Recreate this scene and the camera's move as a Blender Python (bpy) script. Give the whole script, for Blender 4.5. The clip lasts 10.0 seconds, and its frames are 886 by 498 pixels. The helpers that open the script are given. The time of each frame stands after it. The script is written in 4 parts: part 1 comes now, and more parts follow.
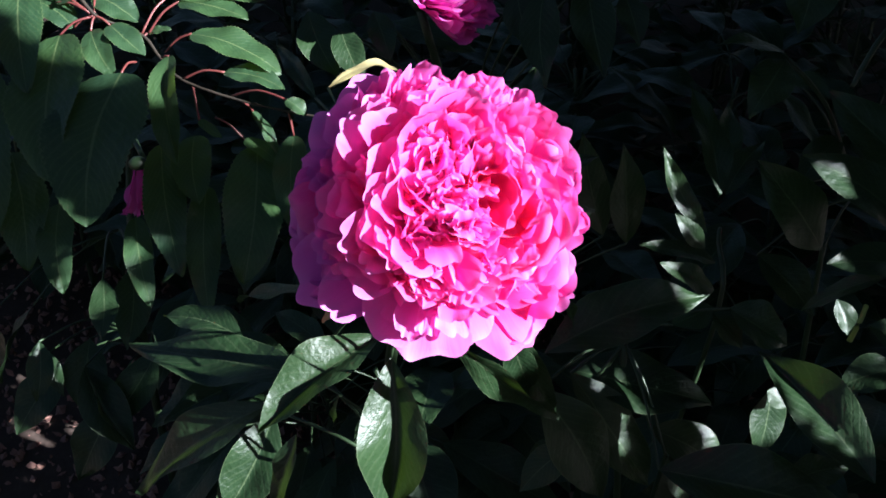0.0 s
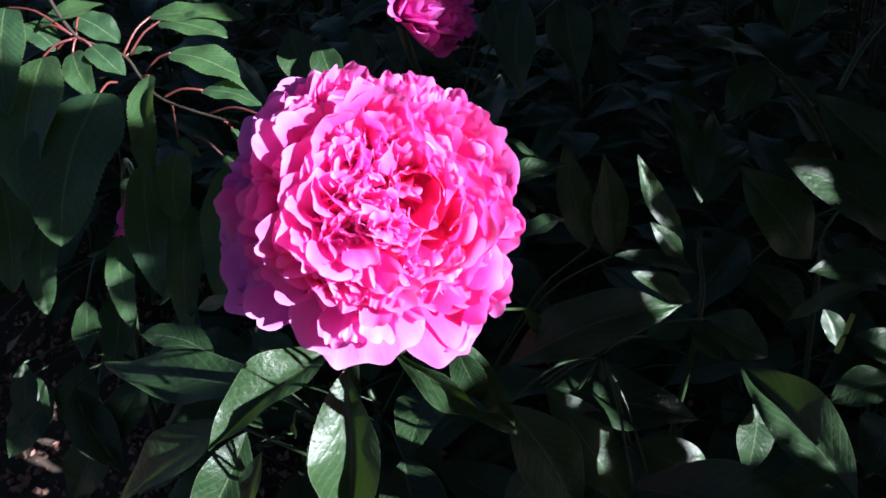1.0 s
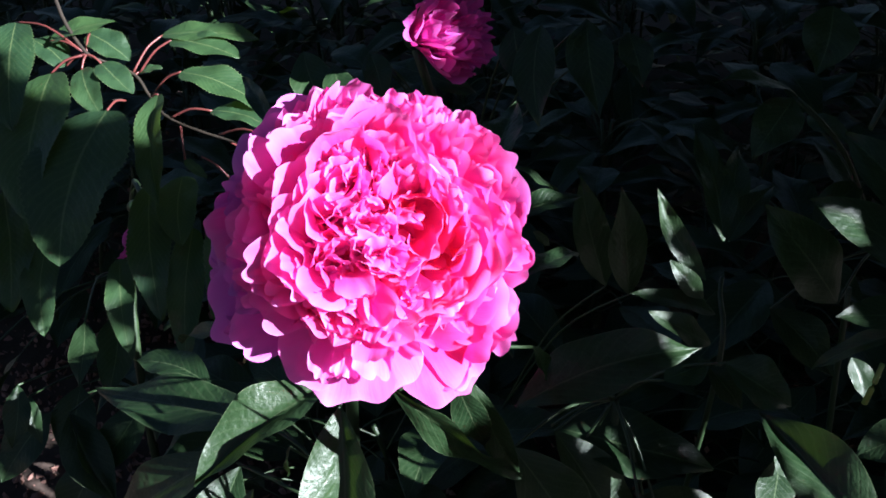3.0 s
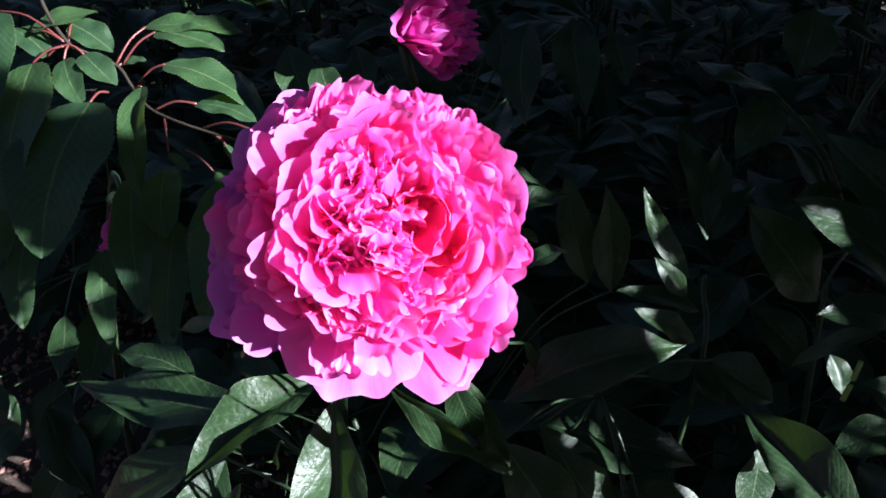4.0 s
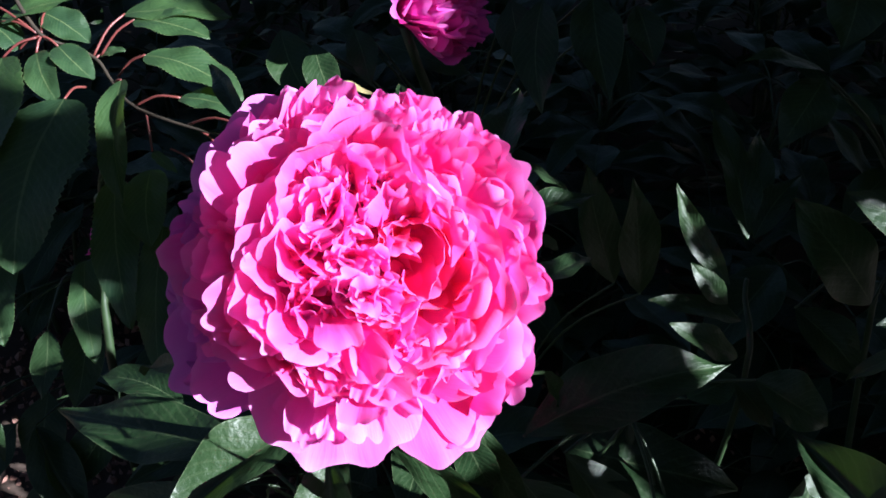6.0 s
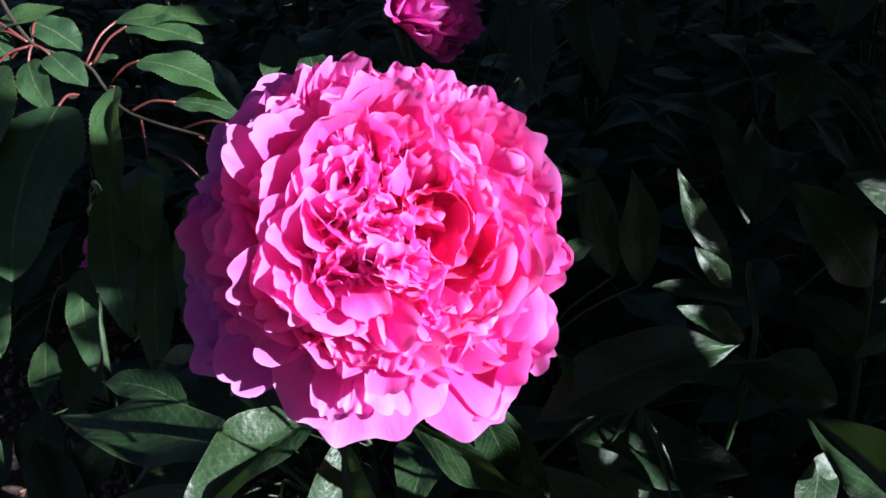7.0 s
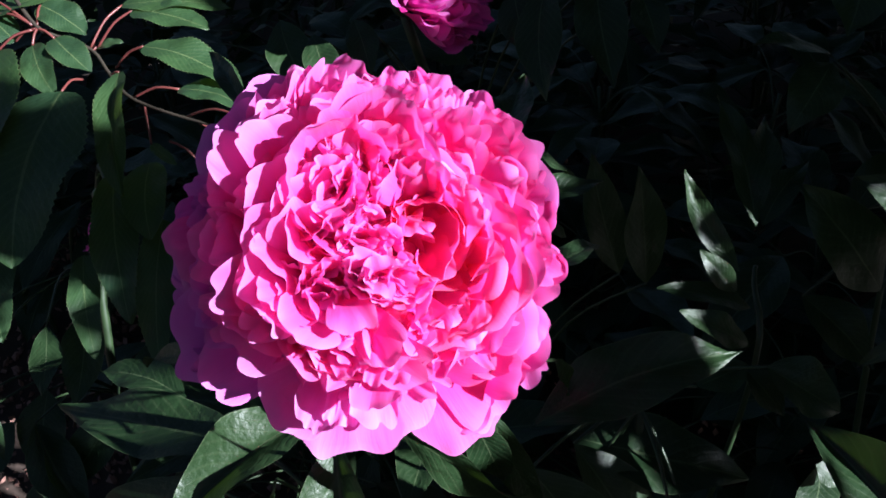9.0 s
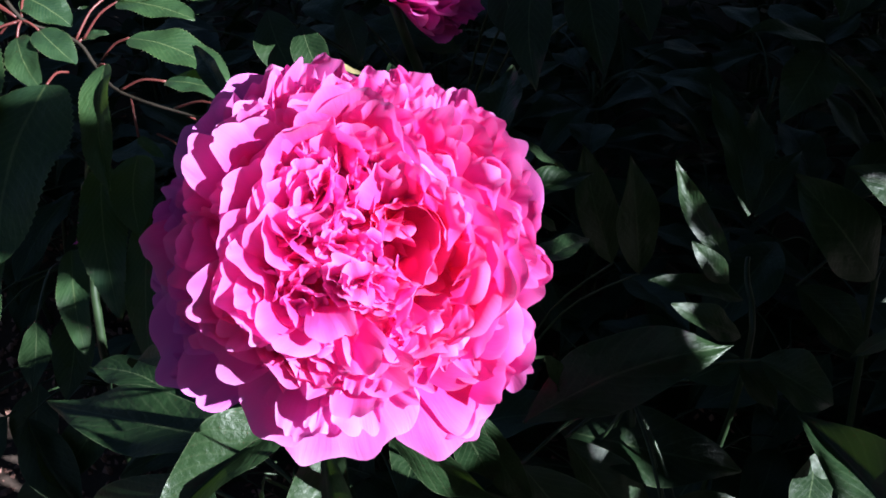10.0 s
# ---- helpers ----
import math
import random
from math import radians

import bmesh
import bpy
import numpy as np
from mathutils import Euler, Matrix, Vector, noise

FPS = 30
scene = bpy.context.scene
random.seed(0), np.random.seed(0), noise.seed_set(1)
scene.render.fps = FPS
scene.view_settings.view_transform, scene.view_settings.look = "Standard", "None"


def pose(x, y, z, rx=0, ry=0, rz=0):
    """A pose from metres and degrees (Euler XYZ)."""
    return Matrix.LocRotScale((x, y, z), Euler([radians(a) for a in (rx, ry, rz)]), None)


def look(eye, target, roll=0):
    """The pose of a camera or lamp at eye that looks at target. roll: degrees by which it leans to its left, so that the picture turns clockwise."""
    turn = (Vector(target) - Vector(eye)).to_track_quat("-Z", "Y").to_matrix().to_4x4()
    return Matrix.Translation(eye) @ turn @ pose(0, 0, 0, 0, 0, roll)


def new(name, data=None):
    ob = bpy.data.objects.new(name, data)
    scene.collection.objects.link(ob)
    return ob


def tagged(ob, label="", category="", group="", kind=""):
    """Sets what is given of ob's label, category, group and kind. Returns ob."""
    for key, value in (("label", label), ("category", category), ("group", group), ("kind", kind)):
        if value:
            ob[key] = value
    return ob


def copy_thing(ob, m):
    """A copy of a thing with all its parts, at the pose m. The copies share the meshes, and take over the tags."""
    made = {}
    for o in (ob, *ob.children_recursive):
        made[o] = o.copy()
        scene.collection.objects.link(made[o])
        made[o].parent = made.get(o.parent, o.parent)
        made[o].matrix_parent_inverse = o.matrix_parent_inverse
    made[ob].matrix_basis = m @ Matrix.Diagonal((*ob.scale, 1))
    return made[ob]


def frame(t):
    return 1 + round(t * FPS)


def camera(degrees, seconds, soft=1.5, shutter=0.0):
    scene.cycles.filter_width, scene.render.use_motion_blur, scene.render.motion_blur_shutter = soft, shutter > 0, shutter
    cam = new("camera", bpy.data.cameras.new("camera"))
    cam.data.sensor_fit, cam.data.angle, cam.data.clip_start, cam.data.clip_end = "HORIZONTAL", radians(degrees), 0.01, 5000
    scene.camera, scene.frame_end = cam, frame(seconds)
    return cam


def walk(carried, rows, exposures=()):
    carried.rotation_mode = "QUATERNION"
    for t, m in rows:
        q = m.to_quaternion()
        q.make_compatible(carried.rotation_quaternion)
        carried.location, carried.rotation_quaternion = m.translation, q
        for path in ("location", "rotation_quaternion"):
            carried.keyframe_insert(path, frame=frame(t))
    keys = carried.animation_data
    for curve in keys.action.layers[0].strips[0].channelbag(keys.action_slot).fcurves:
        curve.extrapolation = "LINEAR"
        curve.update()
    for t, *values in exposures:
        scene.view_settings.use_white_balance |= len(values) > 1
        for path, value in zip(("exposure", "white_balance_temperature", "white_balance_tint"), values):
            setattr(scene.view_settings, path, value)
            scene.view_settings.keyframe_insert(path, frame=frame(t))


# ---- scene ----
cam = camera(50.0, 10.0, soft=1.7)
PATH = [
    (0, (0.0000, 0.0000, 1.0000), (-0.0000, 0.6553, 0.5411), 0.00),
    (0.5, (0.0287, 0.0032, 0.9887), (0.0041, 0.6573, 0.5288), -1.27),
    (1, (0.0531, 0.0061, 0.9812), (0.0185, 0.6743, 0.5427), -2.45),
    (1.5, (0.0331, 0.0039, 0.9680), (0.0113, 0.6822, 0.5443), -1.42),
    (2, (0.0530, 0.0195, 0.9724), (0.0142, 0.6942, 0.5442), -2.09),
    (2.2, (0.0438, 0.0377, 0.9610), (0.0082, 0.7221, 0.5483), -1.85),
    (3.3, (0.0621, 0.0291, 0.9690), (0.0086, 0.7097, 0.5519), -1.22),
    (3.5, (0.0501, 0.0360, 0.9864), (0.0164, 0.7053, 0.5495), -0.06),
    (4, (0.0446, 0.0273, 0.9670), (0.0214, 0.7087, 0.5485), 0.36),
    (4.5, (0.0436, 0.0195, 0.9588), (0.0169, 0.7068, 0.5502), 0.82),
    (5, (0.0584, 0.0388, 0.9750), (0.0119, 0.7140, 0.5484), -0.39),
    (5.5, (0.0266, 0.0420, 0.9551), (0.0127, 0.7309, 0.5485), 0.70),
    (5.7, (0.0499, 0.0786, 0.9490), (0.0194, 0.7598, 0.5305), -0.54),
    (6.8, (0.0423, 0.1158, 0.9486), (0.0063, 0.7729, 0.4949), -3.40),
    (7, (0.0348, 0.0919, 0.9342), (0.0106, 0.7695, 0.5097), -2.62),
    (7.5, (0.0560, 0.1251, 0.9550), (0.0074, 0.7742, 0.4899), -3.92),
    (8, (0.0354, 0.0878, 0.9302), (0.0020, 0.7652, 0.5059), -2.01),
    (8.5, (0.0505, 0.1081, 0.9434), (0.0053, 0.7718, 0.4990), -3.12),
    (9, (0.0430, 0.1045, 0.9389), (0.0067, 0.7727, 0.5005), -2.05),
    (9.5, (0.0397, 0.1031, 0.9387), (0.0088, 0.7704, 0.4985), -1.85),
    (10, (0.0486, 0.1136, 0.9413), (0.0132, 0.7736, 0.4907), -2.50),
]

walk(cam, [(t, look(eye, target, roll)) for t, eye, target, roll in PATH], exposures=((0.0, 2.12, 5500, 12), (2.0, 2.16, 5500, 12), (4.0, 2.04, 5500, 12), (5.5, 2.0, 5500, 12), (7.0, 1.70, 5500, 12), (10.0, 1.67, 5500, 12)))

# ---- sky, sun, exposure ----
SUN = Vector((0.80, -0.41, 0.44)).normalized()   # towards the sun: behind the camera and to its right
world = bpy.data.worlds.new("sky")
scene.world = world
world.use_nodes = True
wn = world.node_tree
sky = wn.nodes.new("ShaderNodeTexSky")
sky.sky_type, sky.sun_disc = "NISHITA", False
sky.sun_elevation = math.asin(SUN.z)
sky.sun_rotation = math.atan2(SUN.x, SUN.y)
wn.links.new(sky.outputs[0], wn.nodes["Background"].inputs[0])
wn.nodes["Background"].inputs[1].default_value = 0.0092
lamp = bpy.data.lights.new("sun", "SUN")
lamp.energy, lamp.angle, lamp.color = 5.0, radians(0.53), (1.0, 0.95, 0.88)
new("sun", lamp).matrix_world = look(SUN * 20, (0, 0, 0))


# ---- materials ----
def mat(name):
    m = bpy.data.materials.new(name)
    m.use_nodes = True
    return m, m.node_tree.nodes, m.node_tree.links, m.node_tree.nodes["Principled BSDF"]


def ramp(nodes, links, fac, stops):
    r = nodes.new("ShaderNodeValToRGB")
    while len(r.color_ramp.elements) < len(stops):
        r.color_ramp.elements.new(0.5)
    for e, (p, c) in zip(r.color_ramp.elements, stops):
        e.position, e.color = p, (*c, 1)
    links.new(fac, r.inputs[0])
    return r.outputs[0]


def noise_tex(nodes, links, scale, detail=4.0, rough=0.55, vec=None):
    n = nodes.new("ShaderNodeTexNoise")
    n.inputs["Scale"].default_value, n.inputs["Detail"].default_value = scale, detail
    n.inputs["Roughness"].default_value = rough
    if vec is None:
        vec = nodes.new("ShaderNodeTexCoord").outputs["Object"]
    links.new(vec, n.inputs["Vector"])
    return n.outputs["Fac"]


def mathn(nodes, links, op, a, b=None):
    n = nodes.new("ShaderNodeMath")
    n.operation = op
    for i, v in enumerate((a, b)):
        if v is None:
            continue
        if isinstance(v, (int, float)):
            n.inputs[i].default_value = v
        else:
            links.new(v, n.inputs[i])
    return n.outputs[0]


def mixc(nodes, links, fac, a, b, blend="MIX"):
    n = nodes.new("ShaderNodeMix")
    n.data_type, n.blend_type = "RGBA", blend
    for sock, v in ((n.inputs[0], fac), (n.inputs[6], a), (n.inputs[7], b)):
        if isinstance(v, (int, float)):
            sock.default_value = v
        elif isinstance(v, tuple):
            sock.default_value = (*v, 1)
        else:
            links.new(v, sock)
    return n.outputs[2]


def leaf_material(name, dark, light, vein, through_col, rough, gloss, thin, veins=9.0):
    """Leaf skin: mottled green, paler midrib and side veins along the uv, and some light coming through."""
    m, N, L, p = mat(name)
    uv = N.new("ShaderNodeSeparateXYZ")
    L.new(N.new("ShaderNodeUVMap").outputs[0], uv.inputs[0])
    across = mathn(N, L, "ABSOLUTE", mathn(N, L, "SUBTRACT", uv.outputs[0], 0.5))
    slant = mathn(N, L, "SUBTRACT", uv.outputs[1], mathn(N, L, "MULTIPLY", across, 0.55))
    wob = mathn(N, L, "MULTIPLY", noise_tex(N, L, 45.0, 2.0), 0.07)
    wave = mathn(N, L, "SINE", mathn(N, L, "MULTIPLY", mathn(N, L, "ADD", slant, wob), veins * 6.283))
    side = mathn(N, L, "POWER", mathn(N, L, "ABSOLUTE", wave), 14.0)
    mid = mathn(N, L, "LESS_THAN", across, 0.016)
    big, fine = noise_tex(N, L, 22.0, 3.0), noise_tex(N, L, 260.0, 4.0, 0.7)
    info = N.new("ShaderNodeObjectInfo")
    tone = mathn(N, L, "ADD", mathn(N, L, "MULTIPLY", big, 0.8), mathn(N, L, "MULTIPLY", info.outputs["Random"], 0.35))
    col = ramp(N, L, tone, ((0.25, dark), (0.85, light)))
    col = mixc(N, L, mathn(N, L, "MULTIPLY", fine, 0.35), col, dark)
    col = mixc(N, L, mathn(N, L, "MULTIPLY", side, 0.16), col, vein)
    col = mixc(N, L, mathn(N, L, "MULTIPLY", mid, 0.6), col, vein)
    # pale margin line: the glint of a lit leaf edge, as colour
    edge = mathn(N, L, "GREATER_THAN", across, 0.488)
    col = mixc(N, L, mathn(N, L, "MULTIPLY", edge, 0.55), col, vein)
    L.new(col, p.inputs["Base Color"])
    p.inputs["Specular IOR Level"].default_value = gloss
    L.new(mathn(N, L, "ADD", mathn(N, L, "MULTIPLY", fine, 0.2), rough - 0.1), p.inputs["Roughness"])
    bump = N.new("ShaderNodeBump")
    bump.inputs["Strength"].default_value, bump.inputs["Distance"].default_value = 0.6, 0.0026
    h = mathn(N, L, "ADD", mathn(N, L, "MULTIPLY", side, -0.05), mathn(N, L, "MULTIPLY", fine, 0.35))
    h = mathn(N, L, "ADD", h, mathn(N, L, "MULTIPLY", noise_tex(N, L, 90.0, 2.0), 0.9))
    L.new(h, bump.inputs["Height"])
    L.new(bump.outputs[0], p.inputs["Normal"])
    tr, mix = N.new("ShaderNodeBsdfTranslucent"), N.new("ShaderNodeMixShader")
    L.new(mixc(N, L, 0.6, col, through_col), tr.inputs[0])
    mix.inputs[0].default_value = thin
    L.new(p.outputs[0], mix.inputs[1])
    L.new(tr.outputs[0], mix.inputs[2])
    L.new(mix.outputs[0], N["Material Output"].inputs[0])
    return m


def petal_material(name, deep, pale, rim, glow, thin=0.42):
    """Petal skin: pink, paler towards the rim, where highlights are put into the colour, with fine lengthwise streaks;
    thin enough to let light through.
    """
    m, N, L, p = mat(name)
    uv = N.new("ShaderNodeSeparateXYZ")
    uvm = N.new("ShaderNodeUVMap").outputs[0]
    L.new(uvm, uv.inputs[0])
    mapping = N.new("ShaderNodeMapping")
    mapping.inputs["Scale"].default_value = (34.0, 2.2, 1.0)
    L.new(uvm, mapping.inputs[0])
    streak = noise_tex(N, L, 1.0, 3.0, 0.6, mapping.outputs[0])
    blot = noise_tex(N, L, 45.0, 3.0)
    info = N.new("ShaderNodeObjectInfo")
    tone = mathn(N, L, "ADD", mathn(N, L, "MULTIPLY", blot, 0.5), mathn(N, L, "MULTIPLY", streak, 0.55))
    tone = mathn(N, L, "ADD", tone, mathn(N, L, "MULTIPLY", info.outputs["Random"], 0.45))
    col = ramp(N, L, tone, ((0.35, deep), (0.95, pale)))
    # the bright edge of a sunlit rim, mixed into the petal's colour
    tip = mathn(N, L, "POWER", uv.outputs[1], 5.0)
    col = mixc(N, L, mathn(N, L, "MULTIPLY", tip, 0.55), col, rim)
    L.new(col, p.inputs["Base Color"])
    p.inputs["Roughness"].default_value, p.inputs["Specular IOR Level"].default_value = 0.55, 0.35
    p.inputs["Sheen Weight"].default_value, p.inputs["Sheen Roughness"].default_value = 0.10, 0.5
    bump = N.new("ShaderNodeBump")
    bump.inputs["Strength"].default_value, bump.inputs["Distance"].default_value = 0.4, 0.0006
    L.new(mathn(N, L, "ADD", streak, mathn(N, L, "MULTIPLY", blot, 0.8)), bump.inputs["Height"])
    L.new(bump.outputs[0], p.inputs["Normal"])
    tr, mix = N.new("ShaderNodeBsdfTranslucent"), N.new("ShaderNodeMixShader")
    L.new(mixc(N, L, 0.45, col, glow), tr.inputs[0])
    mix.inputs[0].default_value = thin
    L.new(p.outputs[0], mix.inputs[1])
    L.new(tr.outputs[0], mix.inputs[2])
    L.new(mix.outputs[0], N["Material Output"].inputs[0])
    return m


def plain_material(name, a, b, scale, rough, bump_mm=0.5):
    m, N, L, p = mat(name)
    f = noise_tex(N, L, scale, 5.0, 0.65)
    g = noise_tex(N, L, scale * 9, 3.0, 0.6)
    info = N.new("ShaderNodeObjectInfo")
    tone = mathn(N, L, "ADD", mathn(N, L, "MULTIPLY", f, 0.6), mathn(N, L, "MULTIPLY", g, 0.3))
    tone = mathn(N, L, "ADD", tone, mathn(N, L, "MULTIPLY", info.outputs["Random"], 0.1))
    L.new(ramp(N, L, tone, ((0.3, a), (0.7, b))), p.inputs["Base Color"])
    p.inputs["Roughness"].default_value = rough
    bump = N.new("ShaderNodeBump")
    bump.inputs["Strength"].default_value, bump.inputs["Distance"].default_value = 0.7, bump_mm * 0.001
    L.new(tone, bump.inputs["Height"])
    L.new(bump.outputs[0], p.inputs["Normal"])
    return m


PEONY_LEAF = leaf_material("peony_leaf", (0.008, 0.022, 0.008), (0.026, 0.054, 0.018), (0.09, 0.125, 0.06), (0.15, 0.27, 0.02), 0.40, 0.46, 0.10, 6.0)
CHERRY_LEAF = leaf_material("cherry_leaf", (0.013, 0.040, 0.021), (0.056, 0.115, 0.030), (0.15, 0.20, 0.08), (0.26, 0.44, 0.03), 0.45, 0.62, 0.2, 8.0)
BRACT = leaf_material("bract", (0.30, 0.25, 0.09), (0.46, 0.40, 0.20), (0.5, 0.45, 0.25), (0.5, 0.45, 0.12), 0.5, 0.4, 0.3)
PETAL = petal_material("petal", (0.90, 0.022, 0.41), (0.93, 0.105, 0.63), (0.95, 0.44, 0.92), (0.99, 0.022, 0.23), 0.56)
# lilac of outer petals, with the left side's cool shade put into it
PETAL_LILAC_SHADE = petal_material("lilac_shade_petal", (0.66, 0.040, 0.46), (0.76, 0.11, 0.66), (0.88, 0.38, 0.90), (0.85, 0.03, 0.36), 0.30)
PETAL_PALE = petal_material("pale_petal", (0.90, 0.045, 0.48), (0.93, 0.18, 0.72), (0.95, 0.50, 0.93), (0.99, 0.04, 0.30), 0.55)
# paler pink for the lower guards, their sunlit brightness put into the colour
PETAL_BLUSH = petal_material("blush_petal", (0.91, 0.12, 0.62), (0.94, 0.28, 0.80), (0.95, 0.48, 0.92), (0.99, 0.05, 0.34), 0.5)
# deep rose of the hollow: the red glow between petals is coloured in
PETAL_ROSE = petal_material("rose_petal", (0.92, 0.018, 0.30), (0.94, 0.07, 0.50), (0.95, 0.42, 0.86), (0.99, 0.02, 0.17), 0.58)
# pink of the far blooms, made more purple to include their shade
PETAL_FAR = petal_material("petal_far", (0.74, 0.026, 0.38), (0.80, 0.085, 0.60), (0.84, 0.26, 0.76), (0.95, 0.02, 0.24))
STEM = plain_material("green_stem", (0.014, 0.030, 0.012), (0.034, 0.058, 0.022), 60, 0.45)
STEM_PALE = plain_material("pale_stem", (0.22, 0.3, 0.05), (0.34, 0.42, 0.1), 60, 0.45)
PETIOLE = plain_material("red_petiole", (0.10, 0.022, 0.022), (0.19, 0.055, 0.045), 80, 0.4)
TWIG = plain_material("twig_bark", (0.016, 0.012, 0.008), (0.045, 0.032, 0.02), 70, 0.7)
BARK = plain_material("bark", (0.06, 0.045, 0.035), (0.16, 0.12, 0.09), 14, 0.85, 6)
SOIL = plain_material("soil", (0.03, 0.02, 0.015), (0.09, 0.06, 0.045), 12, 0.95, 8)
MULCH = plain_material("mulch", (0.16, 0.075, 0.055), (0.36, 0.2, 0.16), 30, 0.9, 2)


# ---- builders ----
def part(name, bm, material, parent, label="", smooth=True):
    """Links a bmesh as one mesh object under a thing or a part."""
    me = bpy.data.meshes.new(name)
    bm.to_mesh(me)
    bm.free()
    for f in me.polygons:
        f.use_smooth = smooth
    me.materials.append(material)
    ob = new(name, me)
    ob.parent = parent
    return tagged(ob, label)


def thing(name, at, label, category, group=""):
    ob = new(name)
    ob.location, ob.empty_display_size = at, 0.02
    return tagged(ob, label, category, group)


def frame_on(base, tip, normal):
    """Axes of a leaf: y from base to tip, z as near to the normal as it can be."""
    y = (Vector(tip) - Vector(base)).normalized()
    x = y.cross(Vector(normal)).normalized()
    m = Matrix((x, y, x.cross(y))).transposed().to_4x4()
    m.translation = base
    return m


def sheet(n, k, fn):
    """A grid of n by k cells whose corners are fn(s, u), s from 0 to 1, u from -1 to 1, with uvs."""
    bm = bmesh.new()
    lay = bm.loops.layers.uv.new("uv")
    rows = [[bm.verts.new(fn(i / n, 2 * j / k - 1)) for j in range(k + 1)] for i in range(n + 1)]
    for i in range(n):
        for j in range(k):
            f = bm.faces.new((rows[i][j], rows[i][j + 1], rows[i + 1][j + 1], rows[i + 1][j]))
            for loop, (a, b) in zip(f.loops, ((i, j), (i, j + 1), (i + 1, j + 1), (i + 1, j))):
                loop[lay].uv = (b / k, a / n)
    return bm


def tube(points, r0, r1, sides=7):
    """A tapering round stem through the points, closed at its ends, smoothed between them."""
    pts = [Vector(p) for p in points]
    path = []
    for i in range(len(pts) - 1):
        a, b = pts[max(i - 1, 0)], pts[min(i + 2, len(pts) - 1)]
        p, q = pts[i], pts[i + 1]
        for k in range(4):
            t = k / 4
            path.append(0.5 * (2 * p + (q - a) * t + (2 * a - 5 * p + 4 * q - b) * t * t + (3 * p - a - 3 * q + b) * t ** 3))
    path.append(pts[-1])
    bm, rings = bmesh.new(), []
    for i, p in enumerate(path):
        d = (path[min(i + 1, len(path) - 1)] - path[max(i - 1, 0)]).normalized()
        x = d.cross(Vector((0.3, 0.2, 0.93))).normalized()
        y = d.cross(x)
        r = r0 + (r1 - r0) * i / (len(path) - 1)
        rings.append([bm.verts.new(p + r * (math.cos(a) * x + math.sin(a) * y)) for a in (6.2832 * j / sides for j in range(sides))])
    for a, b in zip(rings, rings[1:]):
        for j in range(sides):
            bm.faces.new((a[j], a[(j + 1) % sides], b[(j + 1) % sides], b[j]))
    bm.faces.new(rings[0][::-1])
    bm.faces.new(rings[-1])
    return bm


def blade(length, width, fold=20, arch=0.08, wave=0.02, serrate=0.0, round_=0.0, twist=0.0, seed=0):
    """A leaf blade: lance-shaped (rounder with round_), creased along its midrib, arched, with a wavy or toothed margin."""
    rng = random.Random(seed)
    ph, fq, lean = rng.uniform(0, 6.28), rng.uniform(9, 14), rng.uniform(-0.05, 0.05)
    n, k = (56, 6) if serrate else (18, 8)
    rise = math.tan(radians(fold))
    a, b = 1.0 - 0.5 * round_, 1.22 - 0.47 * round_
    top = (a / (a + b)) ** a * (b / (a + b)) ** b

    def fn(s, u):
        w = width / 2 * (max(s, 0.0) ** a * max(1 - s, 0.0) ** b) / top + 0.0004
        if serrate and abs(u) > 0.99:
            w *= 1 + serrate * (1 if round(s * n) % 2 else -1)
        tw = radians(twist) * s
        x = w * u
        z = abs(x) * rise * (0.6 + 0.4 * s) - 0.18 * rise * x * x / max(w, 1e-4) + length * arch * 4 * s * (1 - s)
        z += 0.010 * length * noise.noise(Vector((6 * s + seed, 2.2 * u, 0.5 * seed))) * min(1, 5 * s)
        z += length * wave * abs(u) ** 1.5 * math.sin(fq * s + ph + (1.6 if u > 0 else 0)) * min(1, 4 * s)
        x += length * lean * math.sin(3.14 * s)
        return (x * math.cos(tw) - z * math.sin(tw) * 0.3, s * length, z + x * math.sin(tw))
    return sheet(n, k, fn)


COUNT = [0]


def leaf(plant, base, tip, width, normal, fold=22, arch=0.07, wave=0.026, material=None, serrate=0.0, round_=0.0, label="", stalk=None):
    """One leaf of a plant from base to tip. stalk: where its own stalk springs from."""
    COUNT[0] += 1
    v = Vector(tip) - Vector(base)
    ob = part("leaf", blade(v.length, width, fold, arch, wave, serrate, round_, seed=COUNT[0]), material or PEONY_LEAF, plant, label)
    ob.matrix_basis = Matrix.Translation(-plant.location) @ frame_on(base, tip, normal)
    if stalk:
        b, s = Vector(base), Vector(stalk)
        mid = (b + s) / 2 + Vector((0, 0, 0.12 * (b - s).length))
        inv = frame_on(base, tip, normal).inverted()
        cherry = material is CHERRY_LEAF
        part("petiole", tube([inv @ s, inv @ mid, inv @ b], 0.0011 if cherry else 0.0012, 0.0010), PETIOLE if cherry else STEM, ob)
    return ob


def stem(plant, points, r0, r1, material=None, name="stem"):
    return part(name, tube([Vector(p) - plant.location for p in points], r0, r1), material or STEM, plant)


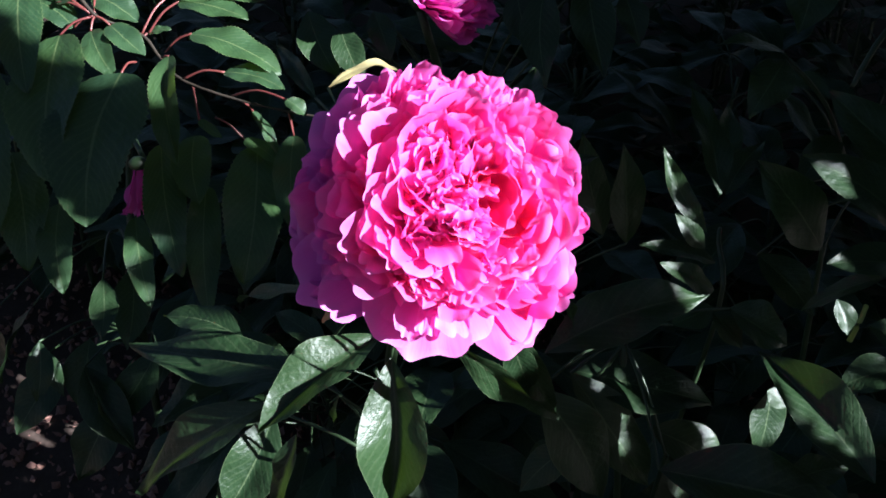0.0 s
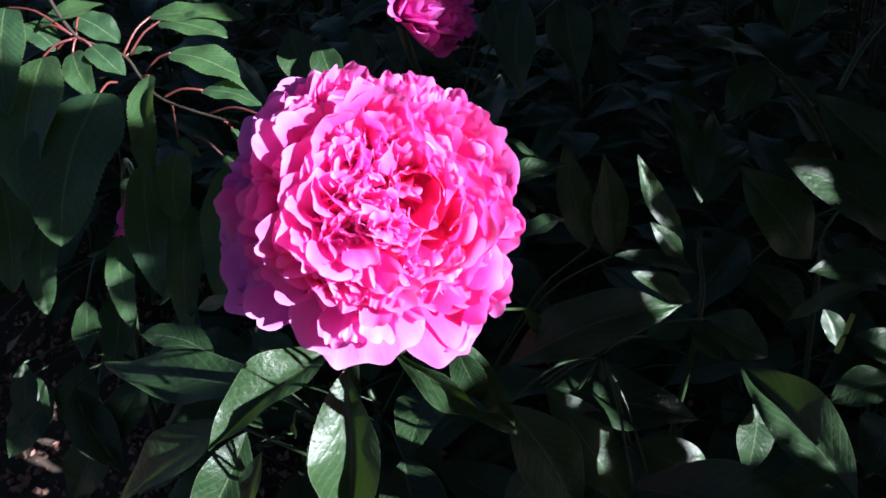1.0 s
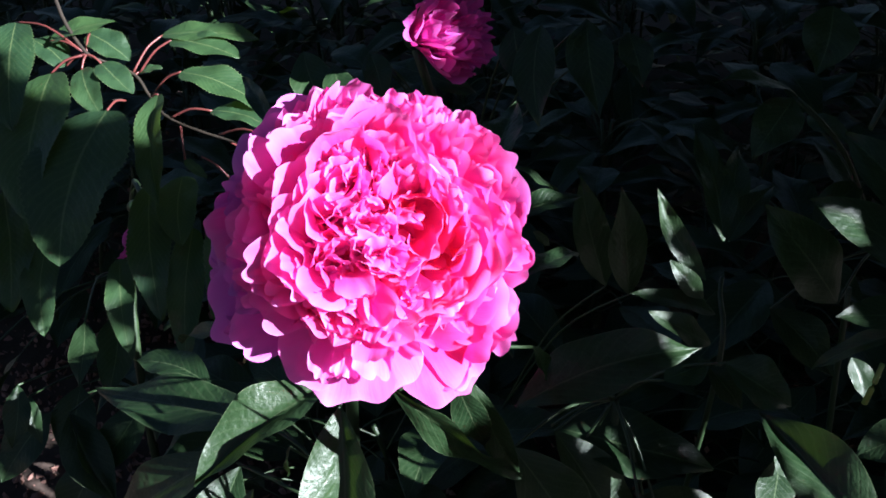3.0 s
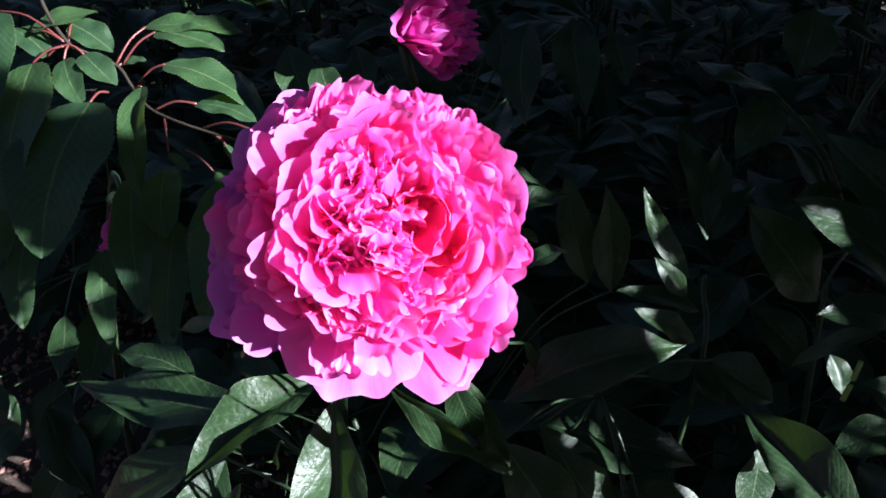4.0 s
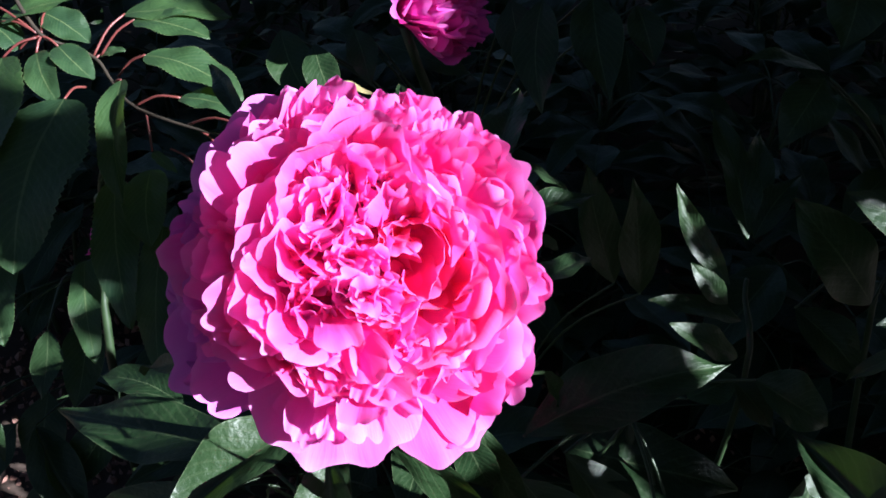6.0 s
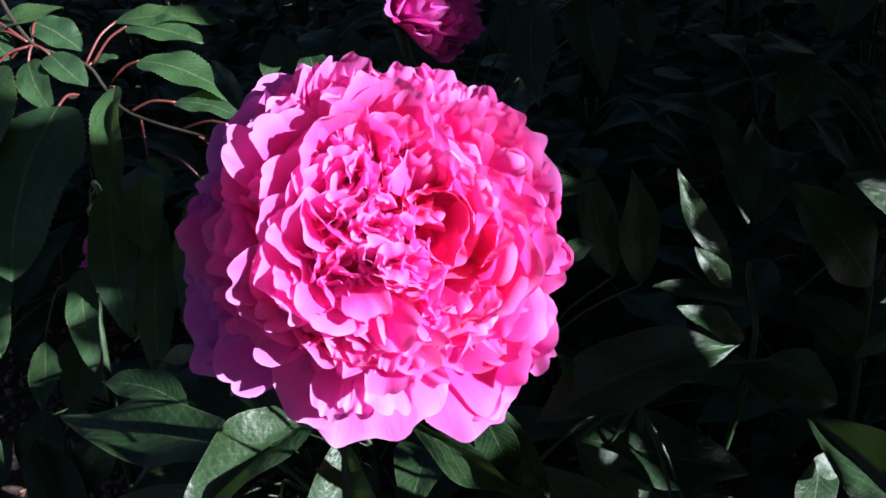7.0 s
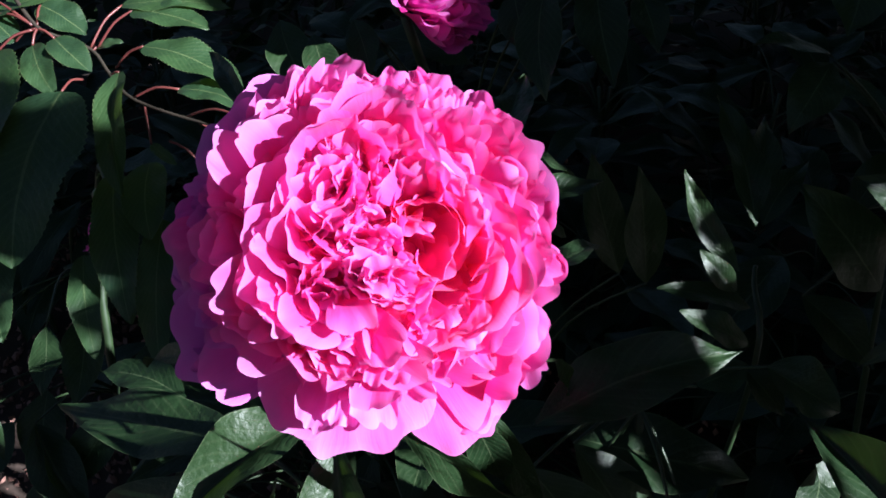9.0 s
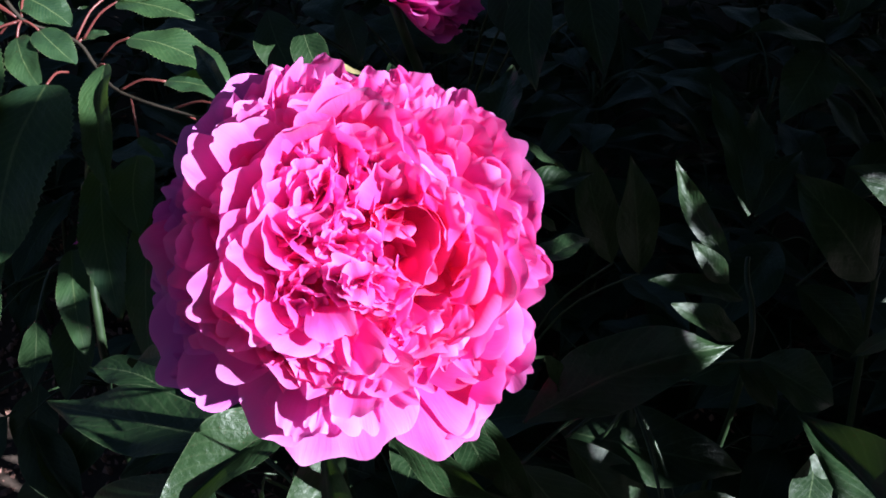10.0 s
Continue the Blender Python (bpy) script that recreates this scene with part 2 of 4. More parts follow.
def petal(flower, origin, phi, alpha, length, width, curl=0.0, cup=0.5, ruffle=0.03, notch=0.08, material=None, seed=0, lip=None):
    """A petal that springs from origin (in the flower's own axes, z along its axis), heading phi degrees round the axis and
    rising alpha degrees out of the flower's plane; curl bends it inwards along its length, cup hollows it across."""
    rng = random.Random(seed)
    p1, p2, p3 = (rng.uniform(0, 6.28) for _ in range(3))
    f1, f2, f3 = rng.uniform(2.2, 4.2), rng.uniform(5, 8), rng.uniform(8, 12)
    steps, pts = 14, []
    lip = rng.choice((-55, -30, -10, 15, 45)) if lip is None else lip
    a, r, z = radians(alpha), 0.0, 0.0
    for i in range(steps + 1):
        pts.append((r, z, a))
        a2 = radians(alpha + curl * ((i + 0.5) / steps) ** 1.5 + lip * max(0.0, (i + 0.5) / steps - 0.72) / 0.28)
        r, z, a = r + math.cos(a2) * length / steps, z + math.sin(a2) * length / steps, a2
    cp, sp = math.cos(radians(phi)), math.sin(radians(phi))

    lobes, spin = rng.uniform(1.6, 4.4), rng.uniform(-0.35, 0.35)
    tip = min(0.5, 0.5 * width / length)

    def fn(s, u):
        edge = 1 - tip * (1 - math.sqrt(1 - 0.97 * u * u)) - notch * (1 - abs(math.sin(lobes * u + p1))) ** 1.6 * (1 - 0.4 * abs(u)) - 0.25 * notch * math.sin(f2 * u + p2)
        x = s * edge * steps
        i = min(int(x), steps - 1)
        t = x - i
        r, z, a = (pts[i][k] * (1 - t) + pts[i + 1][k] * t for k in range(3))
        w = width / 2 * (0.26 + 0.74 * math.sin(min(1.0, s * 1.05) * 1.5708) ** 1.5)
        th = 1.2 * cup * u * (1 - 0.5 * s)
        bend = max(0.05, 1.2 * cup * (1 - 0.5 * s))
        side, deep = w * math.sin(th) / bend, w * (1 - math.cos(th)) / bend
        rf = ruffle * length * s * s * (math.sin(f1 * u + p2 + 1.5 * s) + 0.7 * abs(u) * math.sin(f2 * 0.8 * s + p3 + 2 * u))
        rf += ruffle * 0.4 * length * s ** 5 * math.sin(f3 * u + p1 + 3 * s)
        d = deep + rf + 0.015 * length * math.sin(4 * s + p1) * u
        r2, z2 = r - math.sin(a) * d, z + math.cos(a) * d
        side += spin * s * r2 * 0.25
        v = Vector((origin[0] + cp * r2 - sp * side, origin[1] + sp * r2 + cp * side, origin[2] + z2 + spin * u * w * s))
        # petals press against one another: a slow drift that neighbours share, and a smaller one of their own
        v += s * 0.0045 * noise.noise_vector(v * 38) + s * 0.0021 * noise.noise_vector(v * 90 + Vector((seed * 0.37, 0, 0)))
        return v
    return part("petal", sheet(14, 22, fn), material or PETAL, flower)


# ---- ground ----
def ground_sheet():
    bm = bmesh.new()
    xs = [-60, -20, -8, -3] + [-1.6 + 0.08 * i for i in range(41)] + [3, 8, 20, 60]
    ys = [-60, -20, -6, -2] + [-0.4 + 0.08 * i for i in range(41)] + [4.5, 9, 20, 60]
    rows = [[bm.verts.new((x, y, 0.03 * noise.noise(Vector((x * 2.2, y * 2.2, 0))) + 0.012 * noise.noise(Vector((x * 11, y * 11, 3))))) for x in xs] for y in ys]
    for a, b in zip(rows, rows[1:]):
        for j in range(len(xs) - 1):
            bm.faces.new((a[j], a[j + 1], b[j + 1], b[j]))
    ob = part("ground", bm, SOIL, None, "dry brown garden soil under the peony bushes")
    return tagged(ob, category="ground", kind="structure")


def mulch():
    """Chips and crumbs that lie on the soil, uncountable."""
    rng, bm = random.Random(5), bmesh.new()
    for _ in range(6000):
        x, y = rng.gauss(-0.45, 0.5), rng.gauss(1.0, 0.45)
        z = 0.03 * noise.noise(Vector((x * 2.2, y * 2.2, 0))) + 0.012 * noise.noise(Vector((x * 11, y * 11, 3)))
        s = rng.uniform(0.003, 0.011)
        m = Matrix.LocRotScale((x, y, z + s * 0.25), Euler([rng.uniform(0, 6.28) for _ in range(3)]), (s, s * rng.uniform(0.4, 0.9), s * rng.uniform(0.2, 0.6)))
        vs = [bm.verts.new(m @ Vector(c)) for c in ((1, 0, 0), (-1, 0.1, 0), (0, 1, 0.1), (0.1, -1, 0), (0, 0.1, 1), (0, 0, -1))]
        for a, b in ((0, 2), (2, 1), (1, 3), (3, 0)):
            bm.faces.new((vs[a], vs[b], vs[4]))
            bm.faces.new((vs[b], vs[a], vs[5]))
    ob = part("mulch", bm, MULCH, None, "reddish brown bark mulch strewn on the soil", False)
    return tagged(ob, category="mulch", kind="stuff")


ground_sheet()
mulch()


# ---- the large bloom and its plant ----
def receptacle(radius):
    bm = bmesh.new()
    bmesh.ops.create_uvsphere(bm, u_segments=16, v_segments=10, radius=radius)
    bmesh.ops.scale(bm, vec=(1, 1, 0.8), verts=bm.verts)
    return bm


AXIS = Vector((0.12, -0.80, 0.59)).normalized()
HEART = Vector((0.002, 0.371, 0.760))


def bloom_matrix(at, axis, right=(1, 0, 0)):
    z = Vector(axis).normalized()
    x = (Vector(right) - Vector(right).dot(z) * z).normalized()
    m = Matrix((x, z.cross(x), z)).transposed().to_4x4()
    m.translation = at
    return m


main = thing("peony_plant", (0.03, 0.47, 0.0), "flowering peony with one big double pink bloom over dark green leaves", "plant", "peonies of the bed")
flower = part("flower", receptacle(0.022), PETAL, main, "fully open double peony bloom, vivid pink, ruffled")
flower.matrix_basis = Matrix.Translation(-main.location) @ bloom_matrix(HEART, AXIS) @ Matrix.Translation((0, 0, -0.03))

SEED = [100]


def ring(head, n, phi0, phi1, r, z, alpha, length, width, curl, cup=0.6, ruffle=0.03, notch=0.08, centre=(0, 0), loose=1.0, material=None):
    """n petals spread from phi0 to phi1 round a centre, with loose irregularity."""
    for i in range(n):
        SEED[0] += 1
        g = random.Random(SEED[0] * 7)
        phi = phi0 + (phi1 - phi0) * (i + 0.5 + g.uniform(-0.3, 0.3) * loose) / n
        rr = r * g.uniform(1 - 0.15 * loose, 1 + 0.15 * loose)
        o = (centre[0] + rr * math.cos(radians(phi)), centre[1] + rr * math.sin(radians(phi)), z + g.uniform(-0.003, 0.003) * loose)
        petal(head, o, phi + g.uniform(-14, 14) * loose, alpha + g.uniform(-9, 9) * loose, length * g.uniform(1 - 0.1 * loose, 1 + 0.1 * loose),
              width * g.uniform(1 - 0.2 * loose, 1 + 0.2 * loose), curl + g.uniform(-15, 15) * loose, cup * g.uniform(0.7, 1.3), ruffle * g.uniform(0.6, 1.4),
              notch * g.uniform(0.5, 1.5), material=material, seed=SEED[0])


def petal_to(head, root, tip, width, curl=0, cup=0.5, ruffle=0.03, notch=0.08, lip=0, face=None, material=None):
    """A petal from root to the middle of its rim, in millimetres in the flower's own axes; face: the way it leans, where it stands upright."""
    SEED[0] += 1
    d = (Vector(tip) - Vector(root)) * 0.001
    flat = math.hypot(d.x, d.y)
    phi = math.degrees(math.atan2(d.y, d.x)) if face is None else face
    petal(head, Vector(root) * 0.001, phi, math.degrees(math.atan2(d.z, flat)) - 0.4 * curl, d.length * 1.05, width * 0.001, curl, cup, ruffle, notch, material, SEED[0], lip)


def dome(r):
    """How high the rims stand over the flower's plane, at a distance from its axis, in millimetres."""
    return 56 - 54 * (min(r, 76) / 74) ** 2.4


REACH = ((-53, 77), (-38, 74), (-20, 72), (0, 74), (16, 73), (34, 77), (46, 76), (64, 76), (82, 70), (105, 74), (120, 77), (134, 76), (152, 71), (164, 74), (188, 74), (199, 73), (212, 62), (230, 57), (250, 62), (307, 77))


def skirt(angle):
    """How far out the bloom reaches that way, in millimetres."""
    for (a, p), (b, q) in zip(REACH, REACH[1:]):
        if a <= angle <= b:
            return p + (q - p) * (angle - a) / (b - a)
    return 74


# how the petals stand, side by side round the bloom: from, to, width, spacing, ruffle, notch, cup, lean, lip
SIDES = ((-52, 34, 22, 16, 0.024, 0.06, 0.6, 0.76, -14), (34, 64, 19, 13, 0.045, 0.10, 0.6, 0.72, -4), (64, 118, 17, 12, 0.062, 0.12, 0.75, 0.74, 0),
         (118, 150, 27, 17, 0.024, 0.05, 0.5, 0.5, 14), (150, 210, 26, 18, 0.060, 0.12, 0.7, 0.62, -8), (210, 308, 18, 12, 0.050, 0.12, 0.65, 0.55, -6))


def shells(head):
    """Petals shell by shell from the skirt to the heart, each side in its own manner, leaving out the hollow."""
    g = random.Random(4)
    for k, share in enumerate((0.985, 0.94, 0.89, 0.83, 0.76, 0.68, 0.59, 0.50, 0.40)):
        for a0, a1, width, gap, ruffle, notch, cup, lean, lip in SIDES:
            bottom = a0 == 210
            if (bottom and k < 5) or (a0 == 118 and k < 2) or (k == 8 and not 64 <= a0 < 200):
                continue
            r = skirt((a0 + a1) / 2) * share
            n = max(2, round(radians(a1 - a0) * r / gap))
            for i in range(n):
                a = a0 + (a1 - a0) * (i + 0.5 + 0.5 * (k % 2) + g.uniform(-0.4, 0.4)) / n
                r = skirt(a) * (share + g.uniform(-1, 1) * (0.06 if 140 < a < 230 and k else 0.03) * min(k, 2) / 2)
                tip = Vector((r * math.cos(radians(a)), r * math.sin(radians(a)), dome(r) + g.uniform(-4.5, 3.5) - (9 if a < 42 and k > 2 else 0) - (max(0.0, share - 0.72) * 70 if 138 < a < 226 else 0)))
                if (tip.xy - Vector((29, -2))).length < 26 or (tip.xy - Vector((-8, 22))).length < 13:
                    continue
                ra, rr = a + g.uniform(-1, 1) * (34 if 120 < a else 20), r * lean * g.uniform(0.75, 1.12)
                root = Vector((rr * math.cos(radians(ra)), rr * math.sin(radians(ra)), dome(r) - g.uniform(19, 27)))
                pale = g.random() < (0.4 if 64 <= a0 < 118 or bottom else 0.12)
                petal_to(head, root, tip, width * g.uniform(0.65, 1.35), g.uniform(-10, 22), cup * g.uniform(0.6, 1.4), ruffle * g.uniform(0.6, 1.6), notch * g.uniform(0.4, 1.6),
                         lip + g.uniform(-30, 30), material=PETAL_PALE if pale else PETAL_LILAC_SHADE if 125 < a < 225 and k < 4 else PETAL)


def tuft(head, at, spread, height, count, width, seed, material=None):
    """A knot of small petals that stand close round a point of the heart, turned every way."""
    g = random.Random(seed)
    for i in range(count):
        q = math.sqrt((i + 0.5) / count)
        a = 137.5 * i + g.uniform(-25, 25)
        u = Vector((math.cos(radians(a)), math.sin(radians(a)), 0))
        tip = Vector(at) + u * spread * q + Vector((g.uniform(-2, 2), g.uniform(-2, 2), height * (1 - 0.35 * q * q) + g.uniform(-3, 2)))
        root = Vector(at) + u * spread * q * g.uniform(0.4, 0.9) + Vector((g.uniform(-3, 3), g.uniform(-3, 3), height * 0.25))
        petal_to(head, root, tip, width * g.uniform(0.7, 1.4), g.uniform(-25, 45), g.uniform(0.3, 1.0), g.uniform(0.04, 0.085), g.uniform(0.06, 0.18), g.uniform(-60, 40),
                 face=a + g.choice((0, 0, 150, 90, -90)) + g.uniform(-40, 40), material=material or PETAL_PALE)


def wall(head, at, radius, top, a0, a1, n, width, seed, lip=10, material=None):
    """Broad petals that stand side by side round a point and curve about it."""
    g = random.Random(seed)
    for i in range(n):
        a = radians(a0 + (a1 - a0) * (i + 0.5 + g.uniform(-0.25, 0.25)) / n)
        u = Vector((math.cos(a), math.sin(a), 0))
        root = Vector(at) + u * radius * 0.62
        tip = Vector(at) + u * radius * g.uniform(0.94, 1.06) + Vector((0, 0, top - at[2] + g.uniform(-2, 2)))
        petal_to(head, root, tip, width * g.uniform(0.8, 1.2), g.uniform(6, 22), 0.75, g.uniform(0.012, 0.035), g.uniform(0.03, 0.09), lip + g.uniform(-18, 18), material=material)


shells(flower)
# guard petals: the pale broad ones below, the rose ones beside them, the lilac ones towards the far side with shade in
# their colour
petal_to(flower, (-12, -34, 2), (-33, -54, 10), 32, 4, 0.30, 0.014, 0.05, -6, material=PETAL_BLUSH)
petal_to(flower, (-6, -34, 4), (-13, -67, 14), 46, 2, 0.26, 0.016, 0.07, -8, material=PETAL_BLUSH)
petal_to(flower, (2, -32, 4), (12, -63, 12), 34, 2, 0.32, 0.018, 0.06, -5, material=PETAL_BLUSH)
petal_to(flower, (-8, -34, 9), (-22, -56, 24), 17, 8, 0.8, 0.05, 0.12, 20, material=PETAL_BLUSH)
petal_to(flower, (-4, -34, 10), (-7, -58, 25), 16, 8, 0.9, 0.06, 0.14, 16, material=PETAL_BLUSH)
petal_to(flower, (2, -34, 10), (8, -56, 25), 18, 8, 0.7, 0.05, 0.12, 12, material=PETAL_BLUSH)
petal_to(flower, (14, -30, 2), (37, -64, 4), 29, -2, 0.40, 0.016, 0.07, -10)
petal_to(flower, (20, -28, 4), (49, -56, 5), 27, -2, 0.40, 0.016, 0.06, -12)
petal_to(flower, (-26, -14, -4), (-68, -33, -10), 40, -4, 0.30, 0.020, 0.05, 12, material=PETAL_LILAC_SHADE)
petal_to(flower, (-22, -22, 0), (-54, -43, 4), 27, 0, 0.4, 0.03, 0.06, 8, material=PETAL_LILAC_SHADE)
petal_to(flower, (-30, 4, -6), (-74, -6, -20), 38, -14, 0.35, 0.024, 0.06, -14, material=PETAL_LILAC_SHADE)
petal_to(flower, (-30, 12, -6), (-72, 22, -20), 36, -12, 0.35, 0.022, 0.06, -10, material=PETAL_LILAC_SHADE)
petal_to(flower, (-26, 24, -6), (-61, 47, -14), 38, -6, 0.35, 0.018, 0.05, -8, material=PETAL_LILAC_SHADE)
petal_to(flower, (-16, 30, -4), (-41, 67, -10), 42, -2, 0.40, 0.012, 0.04, 4, material=PETAL_LILAC_SHADE)
petal_to(flower, (-22, 26, 0), (-51, 57, -3), 34, 0, 0.40, 0.014, 0.04, 10, material=PETAL_LILAC_SHADE)
# tall smooth petals between the shaded side and the knot above the heart
petal_to(flower, (-22, 16, 18), (-44, 40, 38), 26, 0, 0.55, 0.02, 0.06, -34)
petal_to(flower, (-20, 20, 20), (-33, 44, 44), 24, 6, 0.6, 0.02, 0.05, -30)
petal_to(flower, (-18, 10, 22), (-37, 24, 47), 30, 4, 0.55, 0.016, 0.04, -18)
petal_to(flower, (-17, 2, 22), (-38, 6, 46), 28, 8, 0.5, 0.02, 0.06, -8)
petal_to(flower, (-14, -4, 24), (-36, -9, 46), 26, 6, 0.5, 0.025, 0.06, -10)
petal_to(flower, (-12, -8, 26), (-30, -18, 48), 24, 6, 0.5, 0.03, 0.06, -14)
petal_to(flower, (-8, -8, 28), (-20, -24, 52), 24, 12, 0.5, 0.035, 0.08, -20)
# the knot above the heart, wrapped by broad curving petals
ring(flower, 18, 0, 360, 0.014, 0.014, 58, 0.030, 0.026, 6, 0.6, 0.03, 0.06, centre=(0.004, 0.012), loose=1.2, material=PETAL_ROSE)
wall(flower, (-7, 22, 20), 19, 52, 62, 235, 6, 25, 21, -10)
wall(flower, (2, 22, 20), 27, 50, 18, 112, 5, 26, 22, -26)
wall(flower, (4, 20, 20), 21, 49, 10, 120, 5, 20, 25, -20)
petal_to(flower, (-16, 8, 26), (-20, 2, 53), 22, 10, 0.5, 0.03, 0.07, -34, face=215)
tuft(flower, (-8, 22, 26), 17, 28, 30, 14, 24)
tuft(flower, (4, 32, 24), 12, 24, 12, 13, 26, PETAL)
# the hollow, with its curving rims, and the inner petals that stand in it
wall(flower, (24, -2, 12), 33, 37, -84, 74, 6, 34, 31, -30)
wall(flower, (24, -2, 14), 27, 41, -82, 80, 6, 30, 32, -46, PETAL_ROSE)
wall(flower, (23, 6, 16), 20, 44, -30, 90, 4, 24, 33, -40, PETAL_ROSE)
wall(flower, (22, -10, 18), 18, 40, -110, -20, 4, 20, 35, -40, PETAL_ROSE)
wall(flower, (19, 9, 18), 12, 43, 10, 130, 3, 16, 34, 10, PETAL_ROSE)
tuft(flower, (22, -2, 12), 14, 16, 14, 18, 36, PETAL_ROSE)
tuft(flower, (13, 15, 20), 8, 21, 11, 13, 37, PETAL_ROSE)
for k in range(10):
    petal_to(flower, (22 + 3 * math.cos(0.63 * k), -2 + 3 * math.sin(0.63 * k), 7), (24 + 23 * math.cos(0.63 * k), -2 + 25 * math.sin(0.63 * k), 17), 24, 10, 0.3, 0.02, 0.05, 20, material=PETAL_ROSE)
# rims that roll outwards over the hollow and catch the sun, their sunlit paleness also put into the colour
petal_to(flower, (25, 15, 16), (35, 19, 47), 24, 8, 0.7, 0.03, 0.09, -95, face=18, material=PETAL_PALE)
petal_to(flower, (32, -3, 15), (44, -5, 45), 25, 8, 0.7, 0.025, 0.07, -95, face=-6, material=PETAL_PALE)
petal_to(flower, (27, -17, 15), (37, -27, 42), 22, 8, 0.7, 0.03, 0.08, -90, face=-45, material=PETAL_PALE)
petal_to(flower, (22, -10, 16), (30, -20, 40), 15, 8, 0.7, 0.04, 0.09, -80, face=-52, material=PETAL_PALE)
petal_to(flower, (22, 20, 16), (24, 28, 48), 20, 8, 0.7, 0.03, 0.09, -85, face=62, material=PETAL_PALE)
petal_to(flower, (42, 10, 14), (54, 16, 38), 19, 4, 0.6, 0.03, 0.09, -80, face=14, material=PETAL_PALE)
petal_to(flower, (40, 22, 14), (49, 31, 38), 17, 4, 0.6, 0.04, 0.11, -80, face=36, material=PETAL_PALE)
# the heart and the ruffles that fall from it
tuft(flower, (7, -5, 30), 15, 25, 28, 12, 41)
tuft(flower, (0, 4, 26), 12, 24, 16, 11, 42)
ring(flower, 16, 0, 360, 0.012, 0.014, 60, 0.030, 0.024, 4, 0.6, 0.03, 0.06, centre=(-0.012, -0.012), loose=1.2, material=PETAL_ROSE)
tuft(flower, (-13, -9, 28), 14, 25, 26, 13, 43, PETAL)
tuft(flower, (-2, -24, 22), 15, 26, 22, 13, 44, PETAL)
tuft(flower, (16, -27, 20), 14, 24, 18, 13, 45, PETAL)
tuft(flower, (-22, -28, 14), 12, 24, 16, 12, 46, PETAL)
tuft(flower, (0, -35, 12), 13, 24, 18, 12, 47)
petal_to(flower, (-8, -6, 34), (-1, -22, 56), 18, 10, 0.5, 0.03, 0.06, -30)
petal_to(flower, (-4, -12, 32), (8, -32, 52), 18, 10, 0.5, 0.03, 0.06, -30)
petal_to(flower, (0, -18, 30), (16, -40, 44), 17, 8, 0.5, 0.03, 0.07, -26)

stem(main, [(-0.003, 0.392, 0.742), (-0.024, 0.45, 0.66), (-0.045, 0.53, 0.42), (-0.045, 0.56, -0.02)], 0.0035, 0.005)
leaf(main, (-0.039, 0.46, 0.611), (-0.113, 0.411, 0.573), 0.035, (0.02, -0.25, 0.97), 50, 0.05, stalk=(-0.02, 0.432, 0.67))
leaf(main, (-0.032, 0.441, 0.61), (-0.035, 0.406, 0.508), 0.042, (-0.05, -0.61, 0.79), 58, 0.05, stalk=(-0.02, 0.432, 0.67))
leaf(main, (0.005, 0.392, 0.665), (0.071, 0.416, 0.585), 0.021, (-0.46, -0.8, 0.3), 30, 0.05, stalk=(-0.02, 0.432, 0.67))
leaf(main, (0.037, 0.400, 0.661), (0.051, 0.412, 0.609), 0.018, (-0.1, -0.9, 0.3), 15, 0.05, stalk=(-0.02, 0.432, 0.67))
leaf(main, (0.044, 0.418, 0.647), (0.070, 0.424, 0.579), 0.016, (0.1, -0.9, 0.3), 15, 0.05, stalk=(-0.02, 0.432, 0.67))
leaf(main, (-0.099, 0.515, 0.527), (-0.255, 0.588, 0.492), 0.046, (0, -0.31, 0.95), 16, 0.01, stalk=(-0.033, 0.465, 0.5))
leaf(main, (-0.127, 0.508, 0.505), (-0.247, 0.517, 0.395), 0.042, (-0.15, -0.31, 0.94), 34, 0.05)
leaf(main, (-0.132, 0.536, 0.467), (-0.177, 0.49, 0.393), 0.042, (0.16, -0.71, 0.68), 40, 0.04)
leaf(main, (-0.105, 0.481, 0.501), (-0.126, 0.469, 0.432), 0.021, (-0.41, -0.43, 0.8), 25, 0.05)
stem(main, [(-0.122, 0.505, 0.501), (-0.06, 0.47, 0.5), (-0.034, 0.47, 0.45)], 0.0012, 0.0016)
leaf(main, (-0.091, 0.562, 0.513), (-0.137, 0.607, 0.512), 0.023, (0, -0.31, 0.95), 18, 0.05, stalk=(-0.022, 0.435, 0.64))
leaf(main, (-0.158, 0.574, 0.512), (-0.232, 0.615, 0.501), 0.030, (0, -0.17, 0.98), 20, 0.05, stalk=(-0.033, 0.465, 0.5))
leaf(main, (-0.045, 0.401, 0.686), (-0.127, 0.462, 0.637), 0.014, (-0.01, -0.14, 0.99), 26, 0.05, stalk=(0, 0.4, 0.715))
leaf(main, (-0.083, 0.564, 0.725), (-0.115, 0.621, 0.737), 0.011, (-0.3, -0.57, 0.77), 34, 0.05, stalk=(0.005, 0.41, 0.67))
leaf(main, (-0.095, 0.72, 0.658), (-0.031, 0.775, 0.642), 0.013, (0.06, -0.09, 0.99), 16, 0.2, material=BRACT, label='yellowed tan leaf arching behind the bloom', stalk=(-0.02, 0.46, 0.6))
leaf(main, (-0.006, 0.662, 0.679), (-0.013, 0.705, 0.688), 0.011, (-0.24, -0.57, 0.79), 20, 0.03, stalk=(-0.015, 0.43, 0.67))
leaf(main, (0.052, 0.567, 0.695), (0.067, 0.639, 0.712), 0.025, (-0.28, -0.56, 0.78), 26, 0.03, stalk=(-0.015, 0.43, 0.66))
